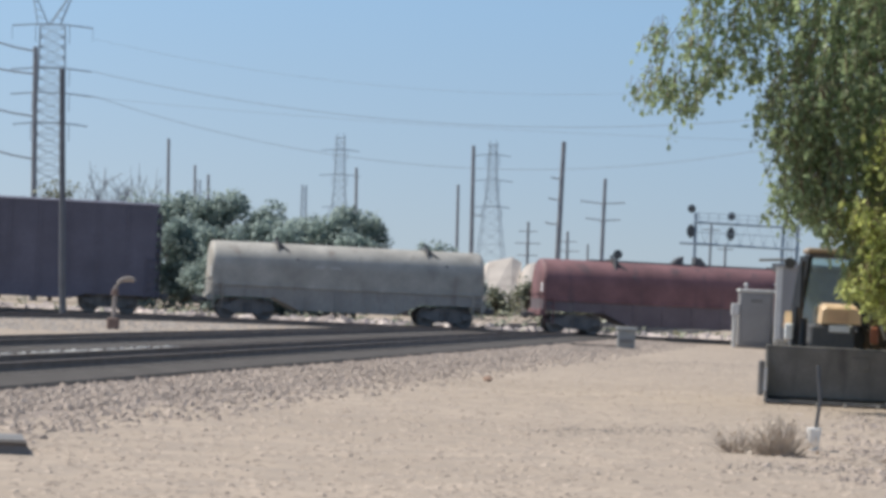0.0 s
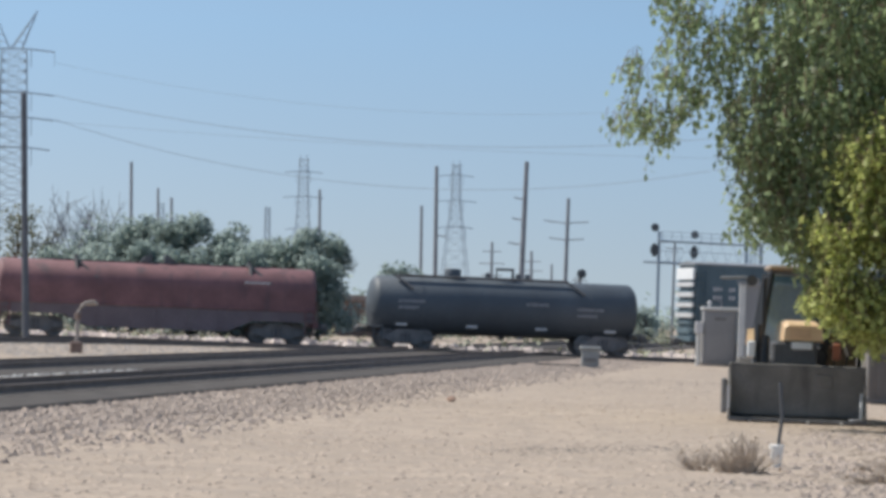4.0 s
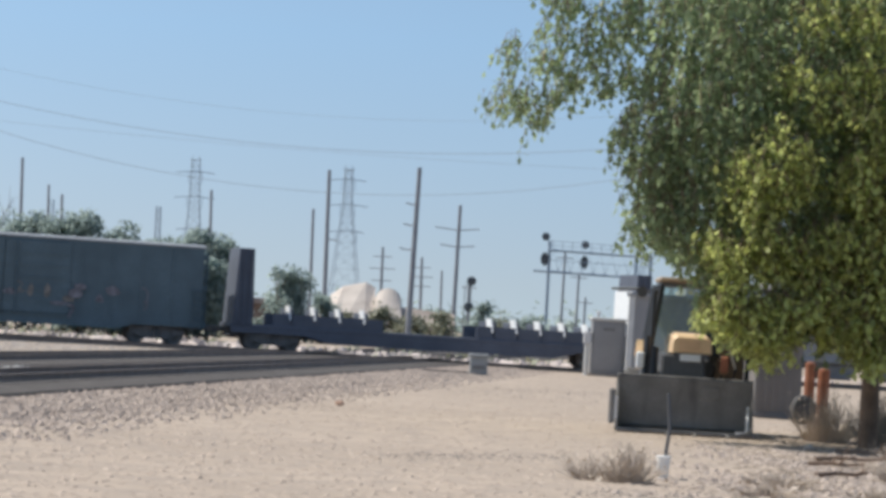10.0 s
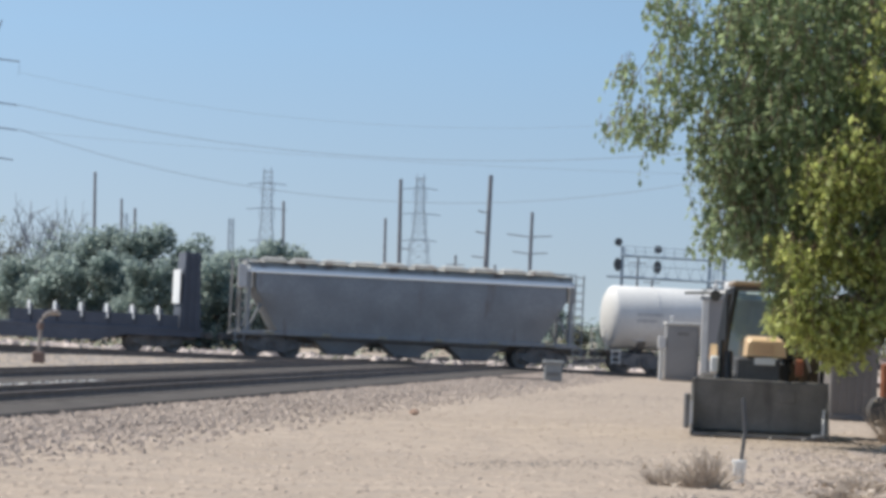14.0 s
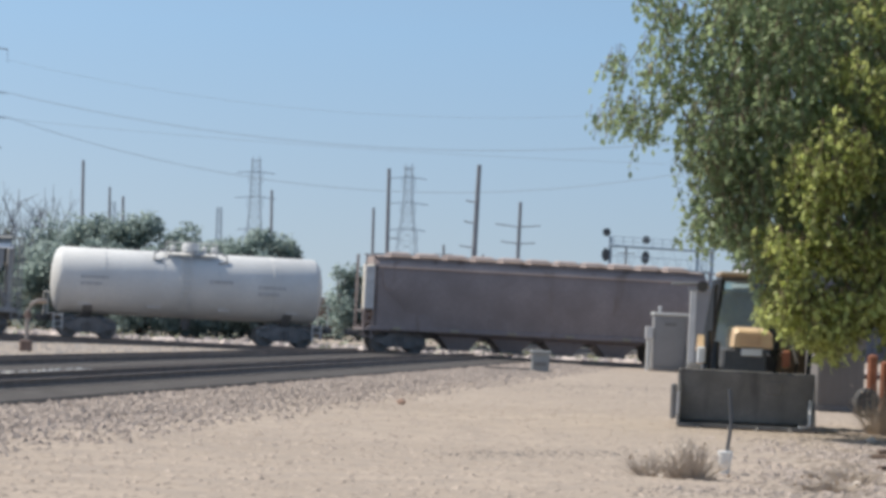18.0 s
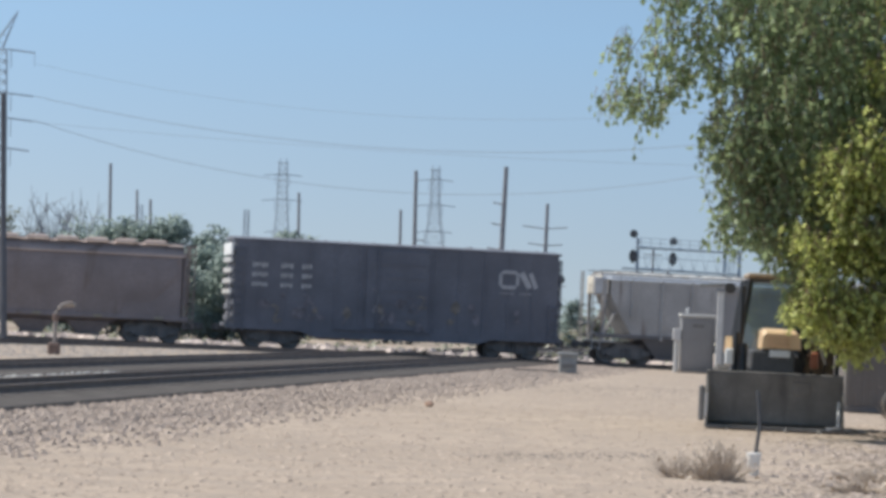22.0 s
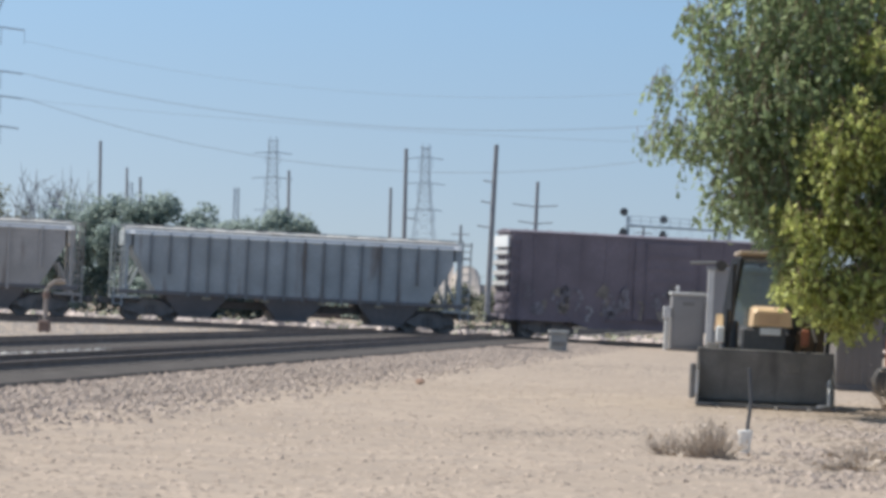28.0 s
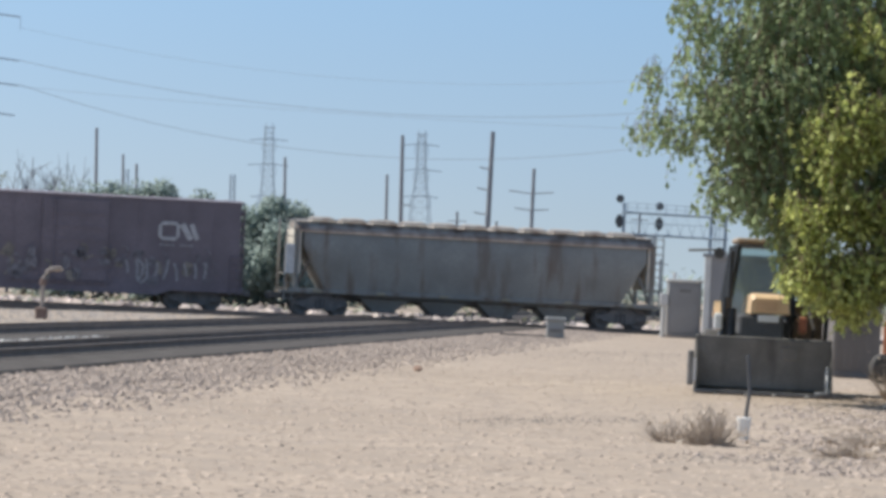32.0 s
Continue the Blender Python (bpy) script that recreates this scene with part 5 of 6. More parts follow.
def lattice_tower(x, y, h, base, waist, arms, tips=False, label="steel lattice transmission tower", legs_h=0.45):
    th = thing("transmission_tower", pose(x, y, 0, 0, -1.2, 8), label, "transmission tower", "transmission towers")
    t = 0.12 if tips else 0.11
    body = Shape()

    def half(z):
        k = z / h
        return base / 2 + (waist / 2 - base / 2) * min(1.0, k / legs_h) if k < legs_h else waist / 2 * (1 - 0.25 * (k - legs_h) / (1 - legs_h))

    levels = [0]
    while levels[-1] < h - 0.5:
        levels.append(min(h, levels[-1] + max(1.3, half(levels[-1]) * (0.8 if tips else 1.25))))
    for sx in (-1, 1):
        for sy in (-1, 1):
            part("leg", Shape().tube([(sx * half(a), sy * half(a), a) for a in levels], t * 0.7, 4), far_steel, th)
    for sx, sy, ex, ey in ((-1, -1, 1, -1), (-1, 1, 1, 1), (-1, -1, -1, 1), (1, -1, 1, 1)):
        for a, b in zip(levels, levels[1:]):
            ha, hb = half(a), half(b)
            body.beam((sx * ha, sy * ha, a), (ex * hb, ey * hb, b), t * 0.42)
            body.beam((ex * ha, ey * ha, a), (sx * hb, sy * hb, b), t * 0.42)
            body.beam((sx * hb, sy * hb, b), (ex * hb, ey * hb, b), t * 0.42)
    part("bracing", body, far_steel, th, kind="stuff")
    for z, w in arms:
        hw = half(z)
        arm = Shape().tube([(-w, 0, z + 0.15), (-hw, 0, z + 0.5), (hw, 0, z + 0.5), (w, 0, z + 0.15)], 0.11, 6)
        a = part("crossarm", arm, far_steel, th)
        for sx in (-1, 1):
            if tips and z > 30:
                part("insulator", Shape().tube([(sx * w, 0, z + 0.15), (sx * w, 0, z - 1.7)], 0.035, 6), far_steel, a)
            part("insulator", Shape().tube([(sx * (hw + 0.6), 0, z + 0.5), (sx * (hw + 0.6), 0, z - 2.0)], 0.06, 6), far_steel, a)
    if tips:
        for sx in (-1, 1):
            horn = Shape()
            hw = half(h)
            for q in (-hw * 0.9, hw * 0.15):
                for sy in (-1, 1):
                    horn.beam((sx * (hw * 0.5) + q * 0.8, sy * hw, h), (sx * 3.0, 0, h + tips), t * 0.9)
            for k in range(1, 5):
                f = k / 5
                horn.beam((sx * (hw * 0.5 * (1 - f) + 3.0 * f) - hw * 0.72 * (1 - f), 0, h + tips * f), (sx * (hw * 0.5 * (1 - f) + 3.0 * f) + hw * 0.12 * (1 - f), 0, h + tips * (f - 0.06)), t * 0.6)
            part("horn", horn, far_steel, th)
    elif arms:
        part("peak", Shape().beam((-0.9, 0, h), (-0.6, 0, h + 0.9), t).beam((0.9, 0, h), (0.6, 0, h + 0.9), t).beam((-1.3, 0, h), (1.3, 0, h), t), far_steel, th)
    return th


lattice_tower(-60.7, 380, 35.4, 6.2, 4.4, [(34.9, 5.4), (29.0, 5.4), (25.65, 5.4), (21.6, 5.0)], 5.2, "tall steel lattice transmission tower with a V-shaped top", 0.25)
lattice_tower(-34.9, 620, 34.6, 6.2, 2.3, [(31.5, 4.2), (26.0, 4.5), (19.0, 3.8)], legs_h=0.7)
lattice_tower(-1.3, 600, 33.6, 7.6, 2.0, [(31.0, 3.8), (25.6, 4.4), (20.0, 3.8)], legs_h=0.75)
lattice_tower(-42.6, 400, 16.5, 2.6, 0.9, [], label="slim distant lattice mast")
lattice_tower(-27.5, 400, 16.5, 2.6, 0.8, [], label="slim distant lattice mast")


def wire(y, k, r, x0=-58.0, x1=62.0, n=40):
    """A span at depth y that hangs in the curve z = k0 x^2 + k1 x + k2."""
    pts = []
    for i in range(n + 1):
        x = x0 + (x1 - x0) * i / n
        pts.append((x, y, k[0] * x * x + k[1] * x + k[2]))
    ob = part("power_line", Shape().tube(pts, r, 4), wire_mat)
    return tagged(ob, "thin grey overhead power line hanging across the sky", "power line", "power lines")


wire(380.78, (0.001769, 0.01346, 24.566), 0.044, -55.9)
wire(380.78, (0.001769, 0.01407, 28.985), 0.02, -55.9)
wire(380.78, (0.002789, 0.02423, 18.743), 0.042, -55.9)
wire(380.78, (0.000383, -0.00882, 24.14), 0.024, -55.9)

# ---- signals ----
def signal_head(parent, x, z, tall, y=-0.25):
    h = 0.75 if not tall else 1.35
    s = Shape().loft([[(x + q * math.cos(2 * math.pi * i / 16), y + e, z + (0.5 if tall else 0.42) * (1.3 if tall else 1.0) * math.sin(2 * math.pi * i / 16)) for i in range(16)] for e, q in ((0.0, 0.42), (0.04, 0.42))])
    hd = part("signal_head", s, signal_mat, parent)
    for k in range(3 if tall else 1):
        zz = z + ((1 - k) * 0.4 if tall else 0)
        part("hood", Shape().lathe([(-0.3, 0.16), (-0.3, 0.14), (0.0, 0.14), (0.0, 0.16)], "y", (x, y, zz), 10), signal_mat, hd)
    part("backing", Shape().box(x - 0.18, x + 0.18, y + 0.04, y + 0.3, z - h / 2, z + h / 2, 0.03), signal_mat, hd)


gan = thing("signal_bridge", pose(20.2, 290, 0, 0, 0, 0), "grey steel signal bridge with black signal heads over far tracks", "signal bridge")
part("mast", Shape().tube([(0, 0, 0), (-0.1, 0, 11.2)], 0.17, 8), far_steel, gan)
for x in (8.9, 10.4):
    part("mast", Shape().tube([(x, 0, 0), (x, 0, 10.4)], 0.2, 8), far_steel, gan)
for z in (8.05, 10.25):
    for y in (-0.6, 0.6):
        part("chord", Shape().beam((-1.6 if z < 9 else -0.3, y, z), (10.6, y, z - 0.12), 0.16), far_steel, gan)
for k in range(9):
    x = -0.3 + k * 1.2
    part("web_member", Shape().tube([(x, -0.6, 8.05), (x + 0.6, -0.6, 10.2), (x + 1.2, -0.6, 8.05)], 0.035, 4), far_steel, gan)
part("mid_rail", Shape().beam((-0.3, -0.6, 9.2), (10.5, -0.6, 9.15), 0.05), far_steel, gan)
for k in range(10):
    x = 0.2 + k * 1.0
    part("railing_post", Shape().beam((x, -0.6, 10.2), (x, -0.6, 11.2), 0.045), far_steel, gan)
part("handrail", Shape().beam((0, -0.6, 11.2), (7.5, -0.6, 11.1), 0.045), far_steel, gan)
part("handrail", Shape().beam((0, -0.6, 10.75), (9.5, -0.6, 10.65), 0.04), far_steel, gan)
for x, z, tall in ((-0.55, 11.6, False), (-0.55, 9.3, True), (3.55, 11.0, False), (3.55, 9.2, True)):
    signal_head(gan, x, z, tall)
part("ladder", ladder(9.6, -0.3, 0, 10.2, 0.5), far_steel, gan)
for x, y, h in ((22.5, 300, 10.4), (24.9, 310, 8.6), (26.6, 320, 6.0), (13.8, 330, 7.0)):
    utility_pole(x, y, h, 0.14, 0.0, [(h - 0.6, -0.9, 0.9, 0)])
ms = thing("mast_signal", pose(10.55, 250, 0), "slim trackside signal mast with a round black head", "signal")
part("mast", Shape().tube([(0, 0, 0), (0, 0, 5.8)], 0.09, 8), steel_grey, ms)
signal_head(ms, 0.05, 5.9, False)
signal_head(ms, -0.05, 3.6, False)
part("ladder", ladder(-0.35, 0, 0.2, 5.6, 0.3), steel_grey, ms)

# ---- distance ----
bld = thing("storage_hall", pose(1.4, 262, 0, 0, 0, 0), "cream hip-roofed storage hall with a rounded annex behind the bushes", "building")
def hipped(poly, eave, depth, back):
    """A hall whose front slopes up from its eave to the given outline."""
    return Shape().loft([[(x, 0, min(z, eave)) for x, z in poly], [(x, depth, z) for x, z in poly], [(x, back, z) for x, z in poly]])


part("gable_hall", hipped([(-4.2, 0), (-4.2, 2.6), (-3.2, 4.1), (-2.1, 4.95), (0.0, 5.45), (0.9, 5.0), (0.9, 0)], 1.3, 4.2, 12), building_mat, bld)
for k in range(6):
    part("roof_seam", Shape().beam((-3.6 + 0.8 * k, 0.03, 1.34), (-3.6 + 0.8 * k, 3.2, 1.34 + 3.2 * (0.55 + 0.06 * k)), 0.06), roof_mat, bld)
arc = [(2.15 - 1.25 * math.cos(math.pi * i / 10), 3.7 + 1.3 * math.sin(math.pi * i / 10)) for i in range(11)]
part("round_annex", hipped([(0.92, 0)] + arc + [(3.4, 0)], 2.4, 2.6, 10), building_mat, bld)
part("low_annex", hipped([(3.42, 0), (3.42, 3.3), (8.4, 2.9), (8.4, 0)], 1.6, 2.0, 9), shed_boards, bld)
part("door", Shape().box(-2.6, -1.2, -0.06, 0.0, 0, 1.2), steel_grey, bld)
for x in (-3.4, -0.4):
    part("wall_post", Shape().box(x - 0.08, x + 0.08, -0.05, 0.0, 0, 1.28), roof_mat, bld)
low = thing("low_shed", pose(-9.5, 205, 0, 0, 0, 3), "low brown shed seen behind the trees", "building")
part("wall", Shape().box(-4, 4, 0, 5, 0, 2.6), material("faded_brown_boards", (0.25, 0.18, 0.15), 0.8), low)
part("roof", Shape().prism([(-4.3, 2.6), (4.3, 2.6), (4.0, 3.0), (-4.0, 3.0)], -0.3, 5.3), brown_roof, low)

# ---- plants ----
def leaf_quads(points, size, rnd, droop=0.6):
    """Small bent leaves at the points; each is two triangles."""
    v, f = [], []
    for p in points:
        a = rnd.uniform(0, 6.283)
        tilt = rnd.uniform(-1.2, 0.4) - droop * 0.5
        s = size * rnd.uniform(0.6, 1.35)
        d = Vector((math.cos(a) * math.cos(tilt), math.sin(a) * math.cos(tilt), math.sin(tilt)))
        side = d.cross(Vector((rnd.uniform(-0.4, 0.4), rnd.uniform(-0.4, 0.4), 1))).normalized() * s * 0.34
        up = Vector((0, 0, s * 0.1))
        p = Vector(p)
        n = len(v)
        v += [tuple(p), tuple(p + d * s * 0.45 + side - up), tuple(p + d * s), tuple(p + d * s * 0.45 - side - up)]
        f += [(n, n + 1, n + 2), (n, n + 2, n + 3)]
    return v, f


def leaf_mesh(name, points, size, mat, rnd, droop=0.6):
    v, f = leaf_quads(points, size, rnd, droop)
    me = bpy.data.meshes.new(name)
    me.from_pydata(v, [], f)
    me.materials.append(mat)
    return me


def woodland_tree(x, y, h, r, seed, mat, leaves=1700, label="dense dark green tree in the belt behind the track"):
    rnd = random.Random(seed)
    th = thing("tree", pose(x, y, 0), label, "tree", "tree belt")
    part("trunk", Shape().tube([(0, 0, -0.1), (0.1, 0, h * 0.3), (0.0, 0.1, h * 0.6)], 0.16, 7, 0.07), bark_mat, th)
    pts, limbs = [], []
    blobs = []
    for _ in range(22):
        a, q = rnd.uniform(0, 6.283), rnd.random() ** 0.6
        z = rnd.uniform(0.12, 0.93) * h
        wide = r * (1.0 - 0.55 * max(0, z / h - 0.45) / 0.55)
        blobs.append((q * wide * math.cos(a), q * wide * math.sin(a), z, rnd.uniform(0.55, 0.95) * r * 0.58))
    for bx, by, bz, br in blobs:
        part("limb", Shape().tube([(0, 0, min(bz * 0.6, h * 0.5)), (bx * 0.6, by * 0.6, bz * 0.9), (bx, by, bz)], 0.05, 5, 0.02), bark_mat, th)
        for _ in range(leaves // 22):
            d = Vector((rnd.gauss(0, 1), rnd.gauss(0, 1), rnd.gauss(0, 0.9))).normalized() * br * rnd.random() ** 0.4
            pts.append((bx + d.x, by + d.y, max(0.1, bz + d.z)))
    part("crown", leaf_mesh("crown", pts, 0.33, mat, rnd, 0.3), None, th)
    return th


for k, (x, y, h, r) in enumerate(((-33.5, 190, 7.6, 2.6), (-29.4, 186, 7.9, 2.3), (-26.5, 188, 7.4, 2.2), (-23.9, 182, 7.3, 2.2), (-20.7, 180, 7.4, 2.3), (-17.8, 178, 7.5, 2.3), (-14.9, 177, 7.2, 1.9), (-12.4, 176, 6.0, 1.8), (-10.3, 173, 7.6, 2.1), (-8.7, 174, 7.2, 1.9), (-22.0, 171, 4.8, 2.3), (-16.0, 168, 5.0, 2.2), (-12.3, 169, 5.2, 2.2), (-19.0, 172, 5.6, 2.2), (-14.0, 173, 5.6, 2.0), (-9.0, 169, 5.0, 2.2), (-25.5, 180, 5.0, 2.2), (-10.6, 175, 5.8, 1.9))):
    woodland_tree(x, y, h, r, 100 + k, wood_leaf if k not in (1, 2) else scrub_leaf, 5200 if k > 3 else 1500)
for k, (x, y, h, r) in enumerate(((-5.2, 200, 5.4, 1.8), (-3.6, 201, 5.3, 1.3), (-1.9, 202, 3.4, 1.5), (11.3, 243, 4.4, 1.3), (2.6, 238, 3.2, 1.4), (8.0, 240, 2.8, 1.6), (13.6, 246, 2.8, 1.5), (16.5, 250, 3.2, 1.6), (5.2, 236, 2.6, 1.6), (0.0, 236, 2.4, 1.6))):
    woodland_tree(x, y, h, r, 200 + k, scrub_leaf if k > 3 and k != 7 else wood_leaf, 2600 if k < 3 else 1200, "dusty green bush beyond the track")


def bare_tree(x, y, h, seed):
    rnd = random.Random(seed)
    th = thing("bare_tree", pose(x, y, 0), "leafless grey tree among the green belt", "tree", "bare trees")
    part("trunk", Shape().tube([(0, 0, -0.1), (0.1, 0, h * 0.35), (0.0, 0, h * 0.55)], 0.12, 6, 0.07), pole_mat, th)
    for _ in range(16):
        a = rnd.uniform(0, 6.283)
        z0, ln = rnd.uniform(0.3, 0.55) * h, rnd.uniform(0.3, 0.5) * h
        q = Vector((math.cos(a) * 0.45, math.sin(a) * 0.45, 1)).normalized()
        b = Vector((0, 0, z0)) + q * ln
        limb = part("limb", Shape().tube([(0, 0, z0), b], 0.05, 5, 0.02), pole_mat, th)
        for _ in range(3):
            f = rnd.uniform(0.4, 0.95)
            c = Vector((0, 0, z0)) + q * ln * f
            d = Vector((rnd.gauss(0, 0.6), rnd.gauss(0, 0.6), 0.8)).normalized() * ln * 0.35
            part("twig", Shape().tube([c, c + d], 0.025, 4, 0.01), pole_mat, limb)
    return th


for k, (x, y, h) in enumerate(((-27.6, 187, 9.4), (-25.6, 186, 8.8), (-24.4, 188, 9.3))):
    bare_tree(x, y, h, 300 + k)


def low_growth(name, n, place, size, mat, label, seed):
    rnd = random.Random(seed)
    pts = [place(rnd) for _ in range(n)]
    return tagged(new(name, leaf_mesh(name, pts, size, mat, rnd, -0.9)), label, "scrub", kind="stuff")


low_growth("far_scrub", 7000, lambda q: (q.uniform(-60, 60), q.uniform(205, 330), abs(q.gauss(0, 0.7))), 0.6, scrub_leaf, "dusty scrub growing in the distance", 5)
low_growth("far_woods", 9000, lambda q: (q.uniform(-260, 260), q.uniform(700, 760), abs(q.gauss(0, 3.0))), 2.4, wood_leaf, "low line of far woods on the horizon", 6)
low_growth("trackside_weeds", 800, lambda q: on_train_line(q.uniform(-40, 30), q.uniform(4, 24), abs(q.gauss(0, 0.25))), 0.4, scrub_leaf, "dry weeds growing behind the train", 7)


def dry_bush(x, y, r, h, seed, n=260):
    rnd = random.Random(seed)
    th = thing("dry_bush", pose(x, y, 0), "dead brown tumble of dry weeds on the dirt", "dry bush", "dry bushes")
    s = Shape()
    for _ in range(n):
        a, q = rnd.uniform(0, 6.283), r * rnd.random() ** 0.7
        bx, by = q * math.cos(a) * 0.5, q * math.sin(a) * 0.4
        tx, ty, tz = bx * 2.0 + rnd.gauss(0, 0.08), by * 2.0 + rnd.gauss(0, 0.08), h * rnd.uniform(0.4, 1.05) * (1 - 0.5 * q / r)
        s.tube([(bx, by, -0.01), ((bx + tx) / 2 + rnd.gauss(0, 0.05), (by + ty) / 2, tz * 0.6), (tx, ty, tz)], 0.007, 3, 0.003)
    part("stem_tangle", s, twig_mat, th, kind="stuff")
    pts = [(rnd.gauss(0, r * 0.45), rnd.gauss(0, r * 0.3), rnd.random() ** 1.5 * h * 0.8) for _ in range(n // 3)]
    part("dead_leaves", leaf_mesh("dead_leaves", pts, 0.09, twig_mat, rnd, -0.6), None, th)
    return th


dry_bush(3.74, 36.5, 0.5, 0.58, 1, 240)
dry_bush(3.22, 36.8, 0.4, 0.4, 2, 90)
dry_bush(5.3, 35.0, 0.5, 0.22, 9, 150)
dry_bush(5.9, 37.5, 0.6, 0.25, 10, 150)
dry_bush(8.2, 41.0, 0.5, 0.4, 3)
dry_bush(9.0, 44.0, 0.6, 0.45, 4)
dry_bush(9.8, 48.5, 0.7, 0.5, 5)
dry_bush(9.75, 57.0, 0.8, 1.2, 6, 380)
dry_bush(11.1, 58.0, 0.9, 1.3, 8, 380)
dry_bush(6.6, 34.5, 0.4, 0.25, 7, 160)


# ---- the tree over the loader ----
tree = thing("roadside_tree", pose(10.3, 55.2, 0), "large leafy green tree with drooping branches over the loader", "tree")
part("trunk", Shape().tube([(0, 0, -0.1), (-0.02, 0, 1.2), (0.02, 0, 2.6), (-0.1, 0, 4.2), (-0.5, -0.1, 6.0)], 0.2, 12, 0.13), bark_mat, tree, smooth=60)
for k, q in enumerate((((0, 0, 2.6), (-1.4, -0.6, 3.6), (-2.6, -1.2, 4.2)), ((-0.1, 0.2, 4.0), (-1.6, 2.2, 6.8), (-3.8, 1.6, 9.4)), ((-0.4, 0, 5.6), (-1.8, 0.0, 8.6), (-5.1, -0.8, 12.0)), ((0, 0, 3.4), (1.6, -0.4, 5.6), (3.4, -0.4, 7.4)), ((-0.5, 0, 6.0), (-0.4, 0.4, 8.2), (0.4, 0.2, 10.0)))):
    part("limb", Shape().tube(q, 0.12, 8, 0.05), bark_mat, tree, smooth=60)


def zmin(x):
    """Lowest leaves over a place across the yard."""
    pts = ((4.4, 6.0), (4.9, 4.5), (5.5, 3.4), (6.1, 2.9), (7.3, 2.2), (8.2, 1.85), (9.0, 2.0), (10.0, 2.4), (16.0, 2.6))
    for (a, za), (b, zb) in zip(pts, pts[1:]):
        if x <= b:
            return za + (zb - za) * max(0, x - a) / (b - a)
    return 2.6


def hanging(rnd, starts, length, gap, spread):
    """Leaf places along twigs that hang from the starts."""
    pts, twigs = [], Shape()
    for s in starts:
        p = Vector(s)
        d = Vector((rnd.gauss(0, spread), rnd.gauss(0, spread), -1 + rnd.uniform(-0.1, 0.5)))
        ln = length * rnd.uniform(0.5, 1.3)
        k = 0.0
        line = [p.copy()]
        while k < ln:
            k += gap
            p = p + d.normalized() * gap
            d.z -= 0.12
            pts.append(p + Vector((rnd.gauss(0, 0.05), rnd.gauss(0, 0.05), rnd.gauss(0, 0.04))))
        line.append(p.copy())
        twigs.tube(line, 0.008, 3, 0.004)
    return pts, twigs


O = Vector((10.3, 55.2, 0))
rnd = random.Random(77)
starts = []
while len(starts) < 5900:
    x, y = rnd.uniform(4.5, 15.5), rnd.uniform(52.3, 57.6)
    z = rnd.uniform(1.8, 10.4)
    edge = 0.4 + 0.25 * math.sin(z * 2.3) + 0.2 * math.sin(z * 5.1 + 1)
    if z - 0.5 < zmin(x - edge * 0.6) or (x < 4.85 + edge and z > 4) or z > 10.6 - 0.02 * (x - 9) ** 2:
        continue
    if y > 54.9 and z < 3.9 and x < 9.5:
        continue
    if noise.noise((x * 1.2, y * 0.9, z * 1.2)) < -0.17:
        continue
    if x < 7.2 and rnd.random() < (7.2 - x) * 0.3:
        continue
    starts.append(Vector((x, y, z)) - O)
while len(starts) < 9900:
    x, y, z = rnd.uniform(6.4, 16.0), rnd.uniform(57.6, 59.8), rnd.uniform(3.6, 11.0)
    if z > zmin(x - 1.0) + 1.6:
        starts.append(Vector((x, y, z)) - O)
pts, twigs = hanging(rnd, starts, 0.62, 0.075, 0.3)
part("crown", leaf_mesh("crown", pts, 0.17, leaf_mat, rnd, 0.9), None, tree)
part("twig_spray", twigs, bark_mat, tree, kind="stuff")


def bough(name, pivot, starts, length, gap, size, mat, limb, spread=0.3):
    """A branch that swings about its pivot; its leaves are given from there."""
    ob = new(name)
    ob.parent, ob.location = tree, Vector(pivot) - O
    ob.empty_display_size = 0.2
    p = Vector(pivot)
    pts, tw = hanging(rnd, [Vector(s) - p for s in starts], length, gap, spread)
    part("leaves", leaf_mesh("leaves", pts, size, mat, rnd, 0.9), None, ob)
    part("twig_spray", tw, bark_mat, ob, kind="stuff")
    part("branch", Shape().tube([Vector(q) - p for q in limb], 0.018, 6, 0.006), bark_mat, ob)
    return ob


def bough_floor(x):
    """Lowest twigs of the far bough."""
    pts = ((2.2, 6.0), (2.9, 5.95), (3.5, 5.5), (4.2, 6.3), (6.2, 6.6))
    for (a, za), (b, zb) in zip(pts, pts[1:]):
        if x <= b:
            return za + (zb - za) * max(0, x - a) / (b - a)
    return 6.6


st = []
while len(st) < 640:
    x, z = rnd.uniform(2.25, 6.2), rnd.uniform(5.4, 9.6)
    left = 2.3 + max(0.0, z - 6.0) * 0.45 + 0.2 * math.sin(z * 5.0)
    if x < left or z < bough_floor(x) + 0.12 * math.sin(x * 9) or noise.noise((x * 1.7, 3.1, z * 1.7)) < -0.15:
        continue
    st.append((x, rnd.uniform(53.4, 55.2), z))
bough_left = bough("bough", (5.2, 54.4, 12.0), st, 0.4, 0.08, 0.15, leaf_mat, ((5.2, 54.4, 12.0), (5.0, 54.4, 10.0), (4.0, 54.3, 8.4), (3.1, 54.3, 7.0), (2.5, 54.3, 5.9)))
st = []
while len(st) < 330:
    x, z = rnd.uniform(4.5, 6.4), rnd.uniform(3.2, 6.6)
    if z < 8.9 - x * 0.86 or x < 5.05 + 0.3 * math.sin(z * 3):
        continue
    st.append((x, rnd.uniform(52.6, 54.4), z))
bough_mid = bough("bough", (5.9, 53.6, 7.2), st, 0.6, 0.085, 0.16, leaf_mat, ((5.9, 53.6, 7.2), (5.3, 53.5, 5.6), (5.0, 53.5, 4.4)))
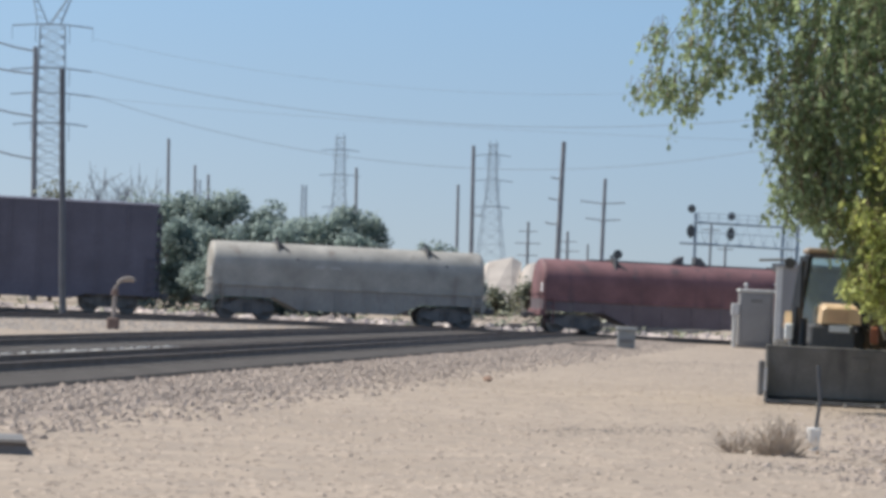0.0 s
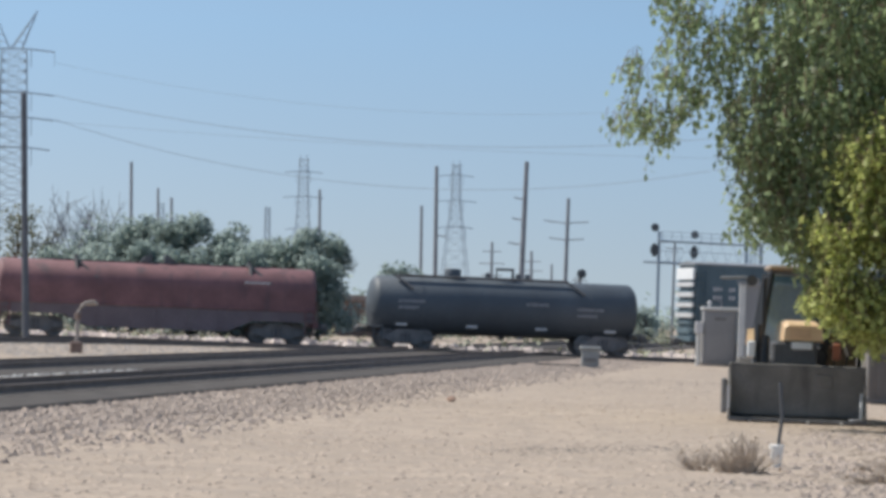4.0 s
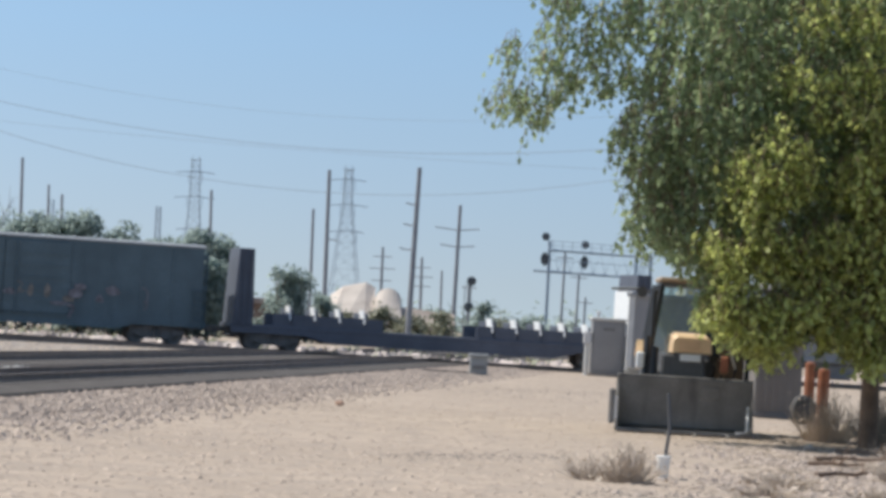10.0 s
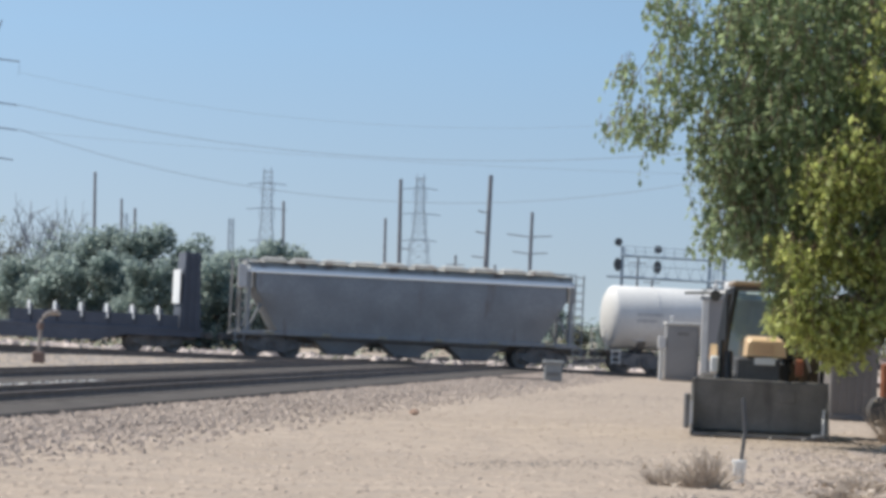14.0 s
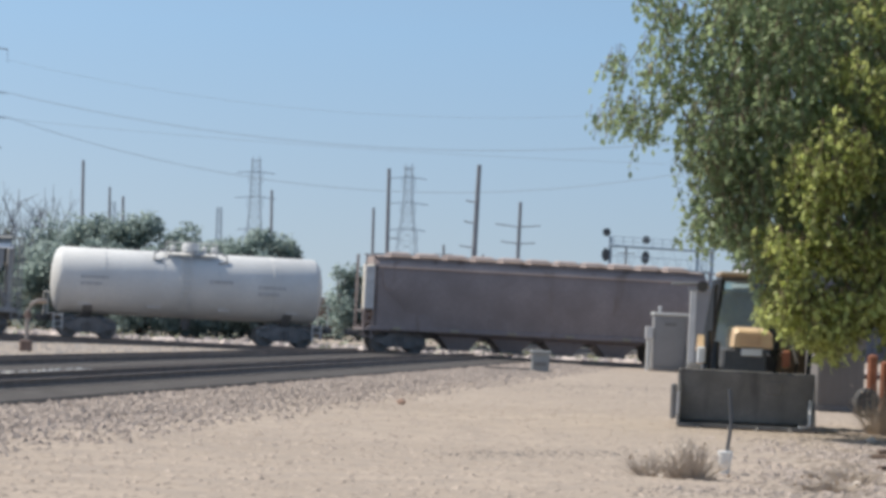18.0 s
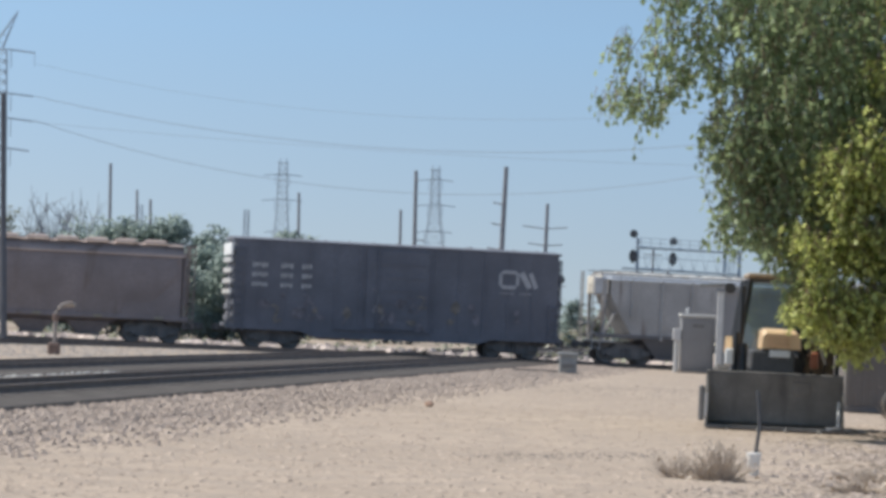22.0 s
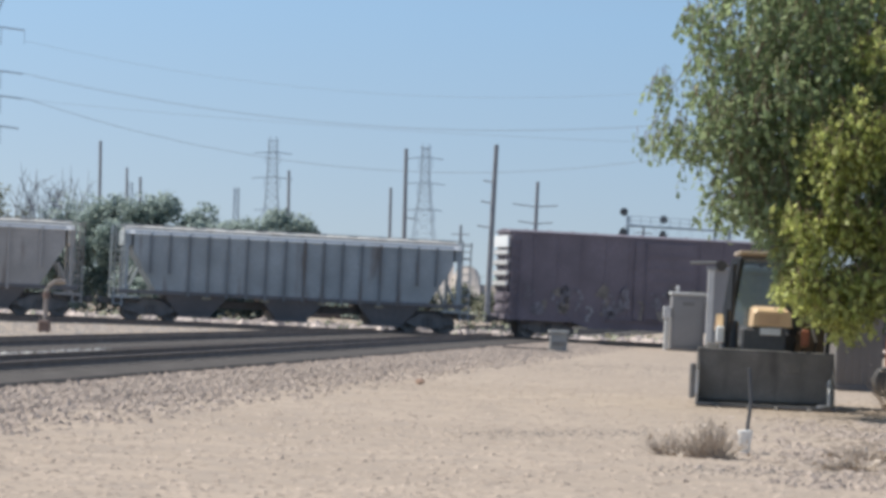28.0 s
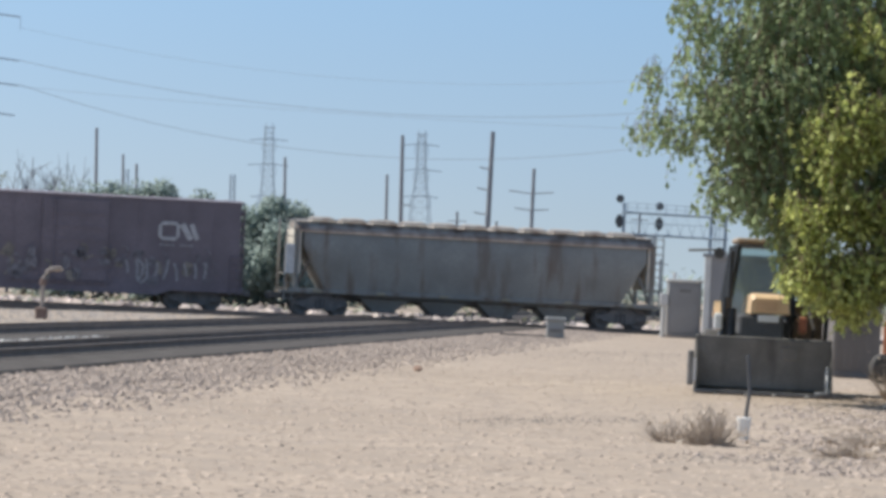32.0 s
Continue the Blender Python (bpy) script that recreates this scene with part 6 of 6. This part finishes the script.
# shoots spread up the right side, where the crown is to look sunlit
st = []
while len(st) < 6200:
    x, z = rnd.uniform(6.2, 11.2), rnd.uniform(1.8, 9.5)
    edge = 6.68 + 0.5 * max(0.0, 2.9 - z) + 0.4 * max(0.0, z - 4.4)
    if x < edge + 0.2 * math.sin(z * 4.3) + rnd.gauss(0, 0.16) or z < 2.15 + 0.25 * math.sin(x * 3.1) + 0.12 * math.sin(x * 7.0) or noise.noise((x * 1.3, 7.7, z * 1.1)) < -0.22:
        continue
    over = z - (3.6 + (x - 5.8) * 0.45)
    if over > -1.2 and rnd.random() < min(0.92, 0.3 * (over + 1.2)):
        continue
    st.append((x, rnd.uniform(51.6, 53.2), z))
shoots = bough("shoots", (7.6, 52.4, 4.4), st, 0.42, 0.065, 0.155, shoot_mat, ((7.6, 52.4, 4.4), (7.2, 52.3, 3.4), (6.8, 52.2, 2.4)), 0.5)


# ---- what moves ----
def motions():
    marks = [0, 2, 4, 6, 8, 10, 12, 14, 16, 18, 20, 22, 24, 26, 28, 30, 32]
    for car, s0 in CARS:
        rows = []
        for t in marks:
            p = MID + ALONG * (s0 - rolled(t))
            rows.append((t, pose(p.x, p.y, RAIL_Z, 0, 0, math.degrees(PHI))))
        walk(car, rows)
    spins = [(0.1 * k, -math.degrees(rolled(0.1 * k) / WHEEL_R)) for k in range(321)]
    for w, wx in WHEELS:
        walk(w, [(t, pose(wx, 0, WHEEL_R, 0, a, 0)) for t, a in spins])
    sway = [(0, 0.0, 0.0), (1, -0.01, 0.08), (2, 0.59, -0.34), (3, 0.51, -0.31), (6, -0.2, -0.1), (7, -0.33, -0.05), (8, -0.33, -0.11), (9, -0.03, -0.09), (10, -0.1, 0.35), (11, 0.44, 0.43), (12, 0.14, 0.67), (13, 1.15, -0.49), (14, 0.85, 0.08), (17, 0.66, -0.01), (18, 0.9, 0.06), (19, 1.05, -0.58), (20, 0.52, -0.03), (21, 1.18, 0.78), (22, 0.45, 0.48), (23, 0.49, 0.49), (24, 1.49, 0.88), (25, 0.63, -0.03), (28, 1.48, -0.93), (29, 1.31, -0.9), (30, 0.93, -0.72), (31, 0.96, -0.67), (32, 1.32, -1.03)]
    for ob, at, much in ((bough_left, (5.2, 54.4, 12.0), 1.0), (bough_mid, (5.9, 53.6, 7.2), 0.2)):
        walk(ob, [(t, Matrix.Translation(Vector(at) - O + Vector((dx, 0, dz)) * much * 0.75) @ pose(0, 0, 0, 0, -2.4 * dx * much, 0)) for t, dx, dz in sway])
    walk(shoots, [(t, pose(*(Vector((7.6, 52.4, 4.4)) - O), 2.0 * math.sin(t * 1.9), -1.6 * dx + 1.5 * math.sin(t * 2.3), 0)) for t, dx, dz in sway])


motions()
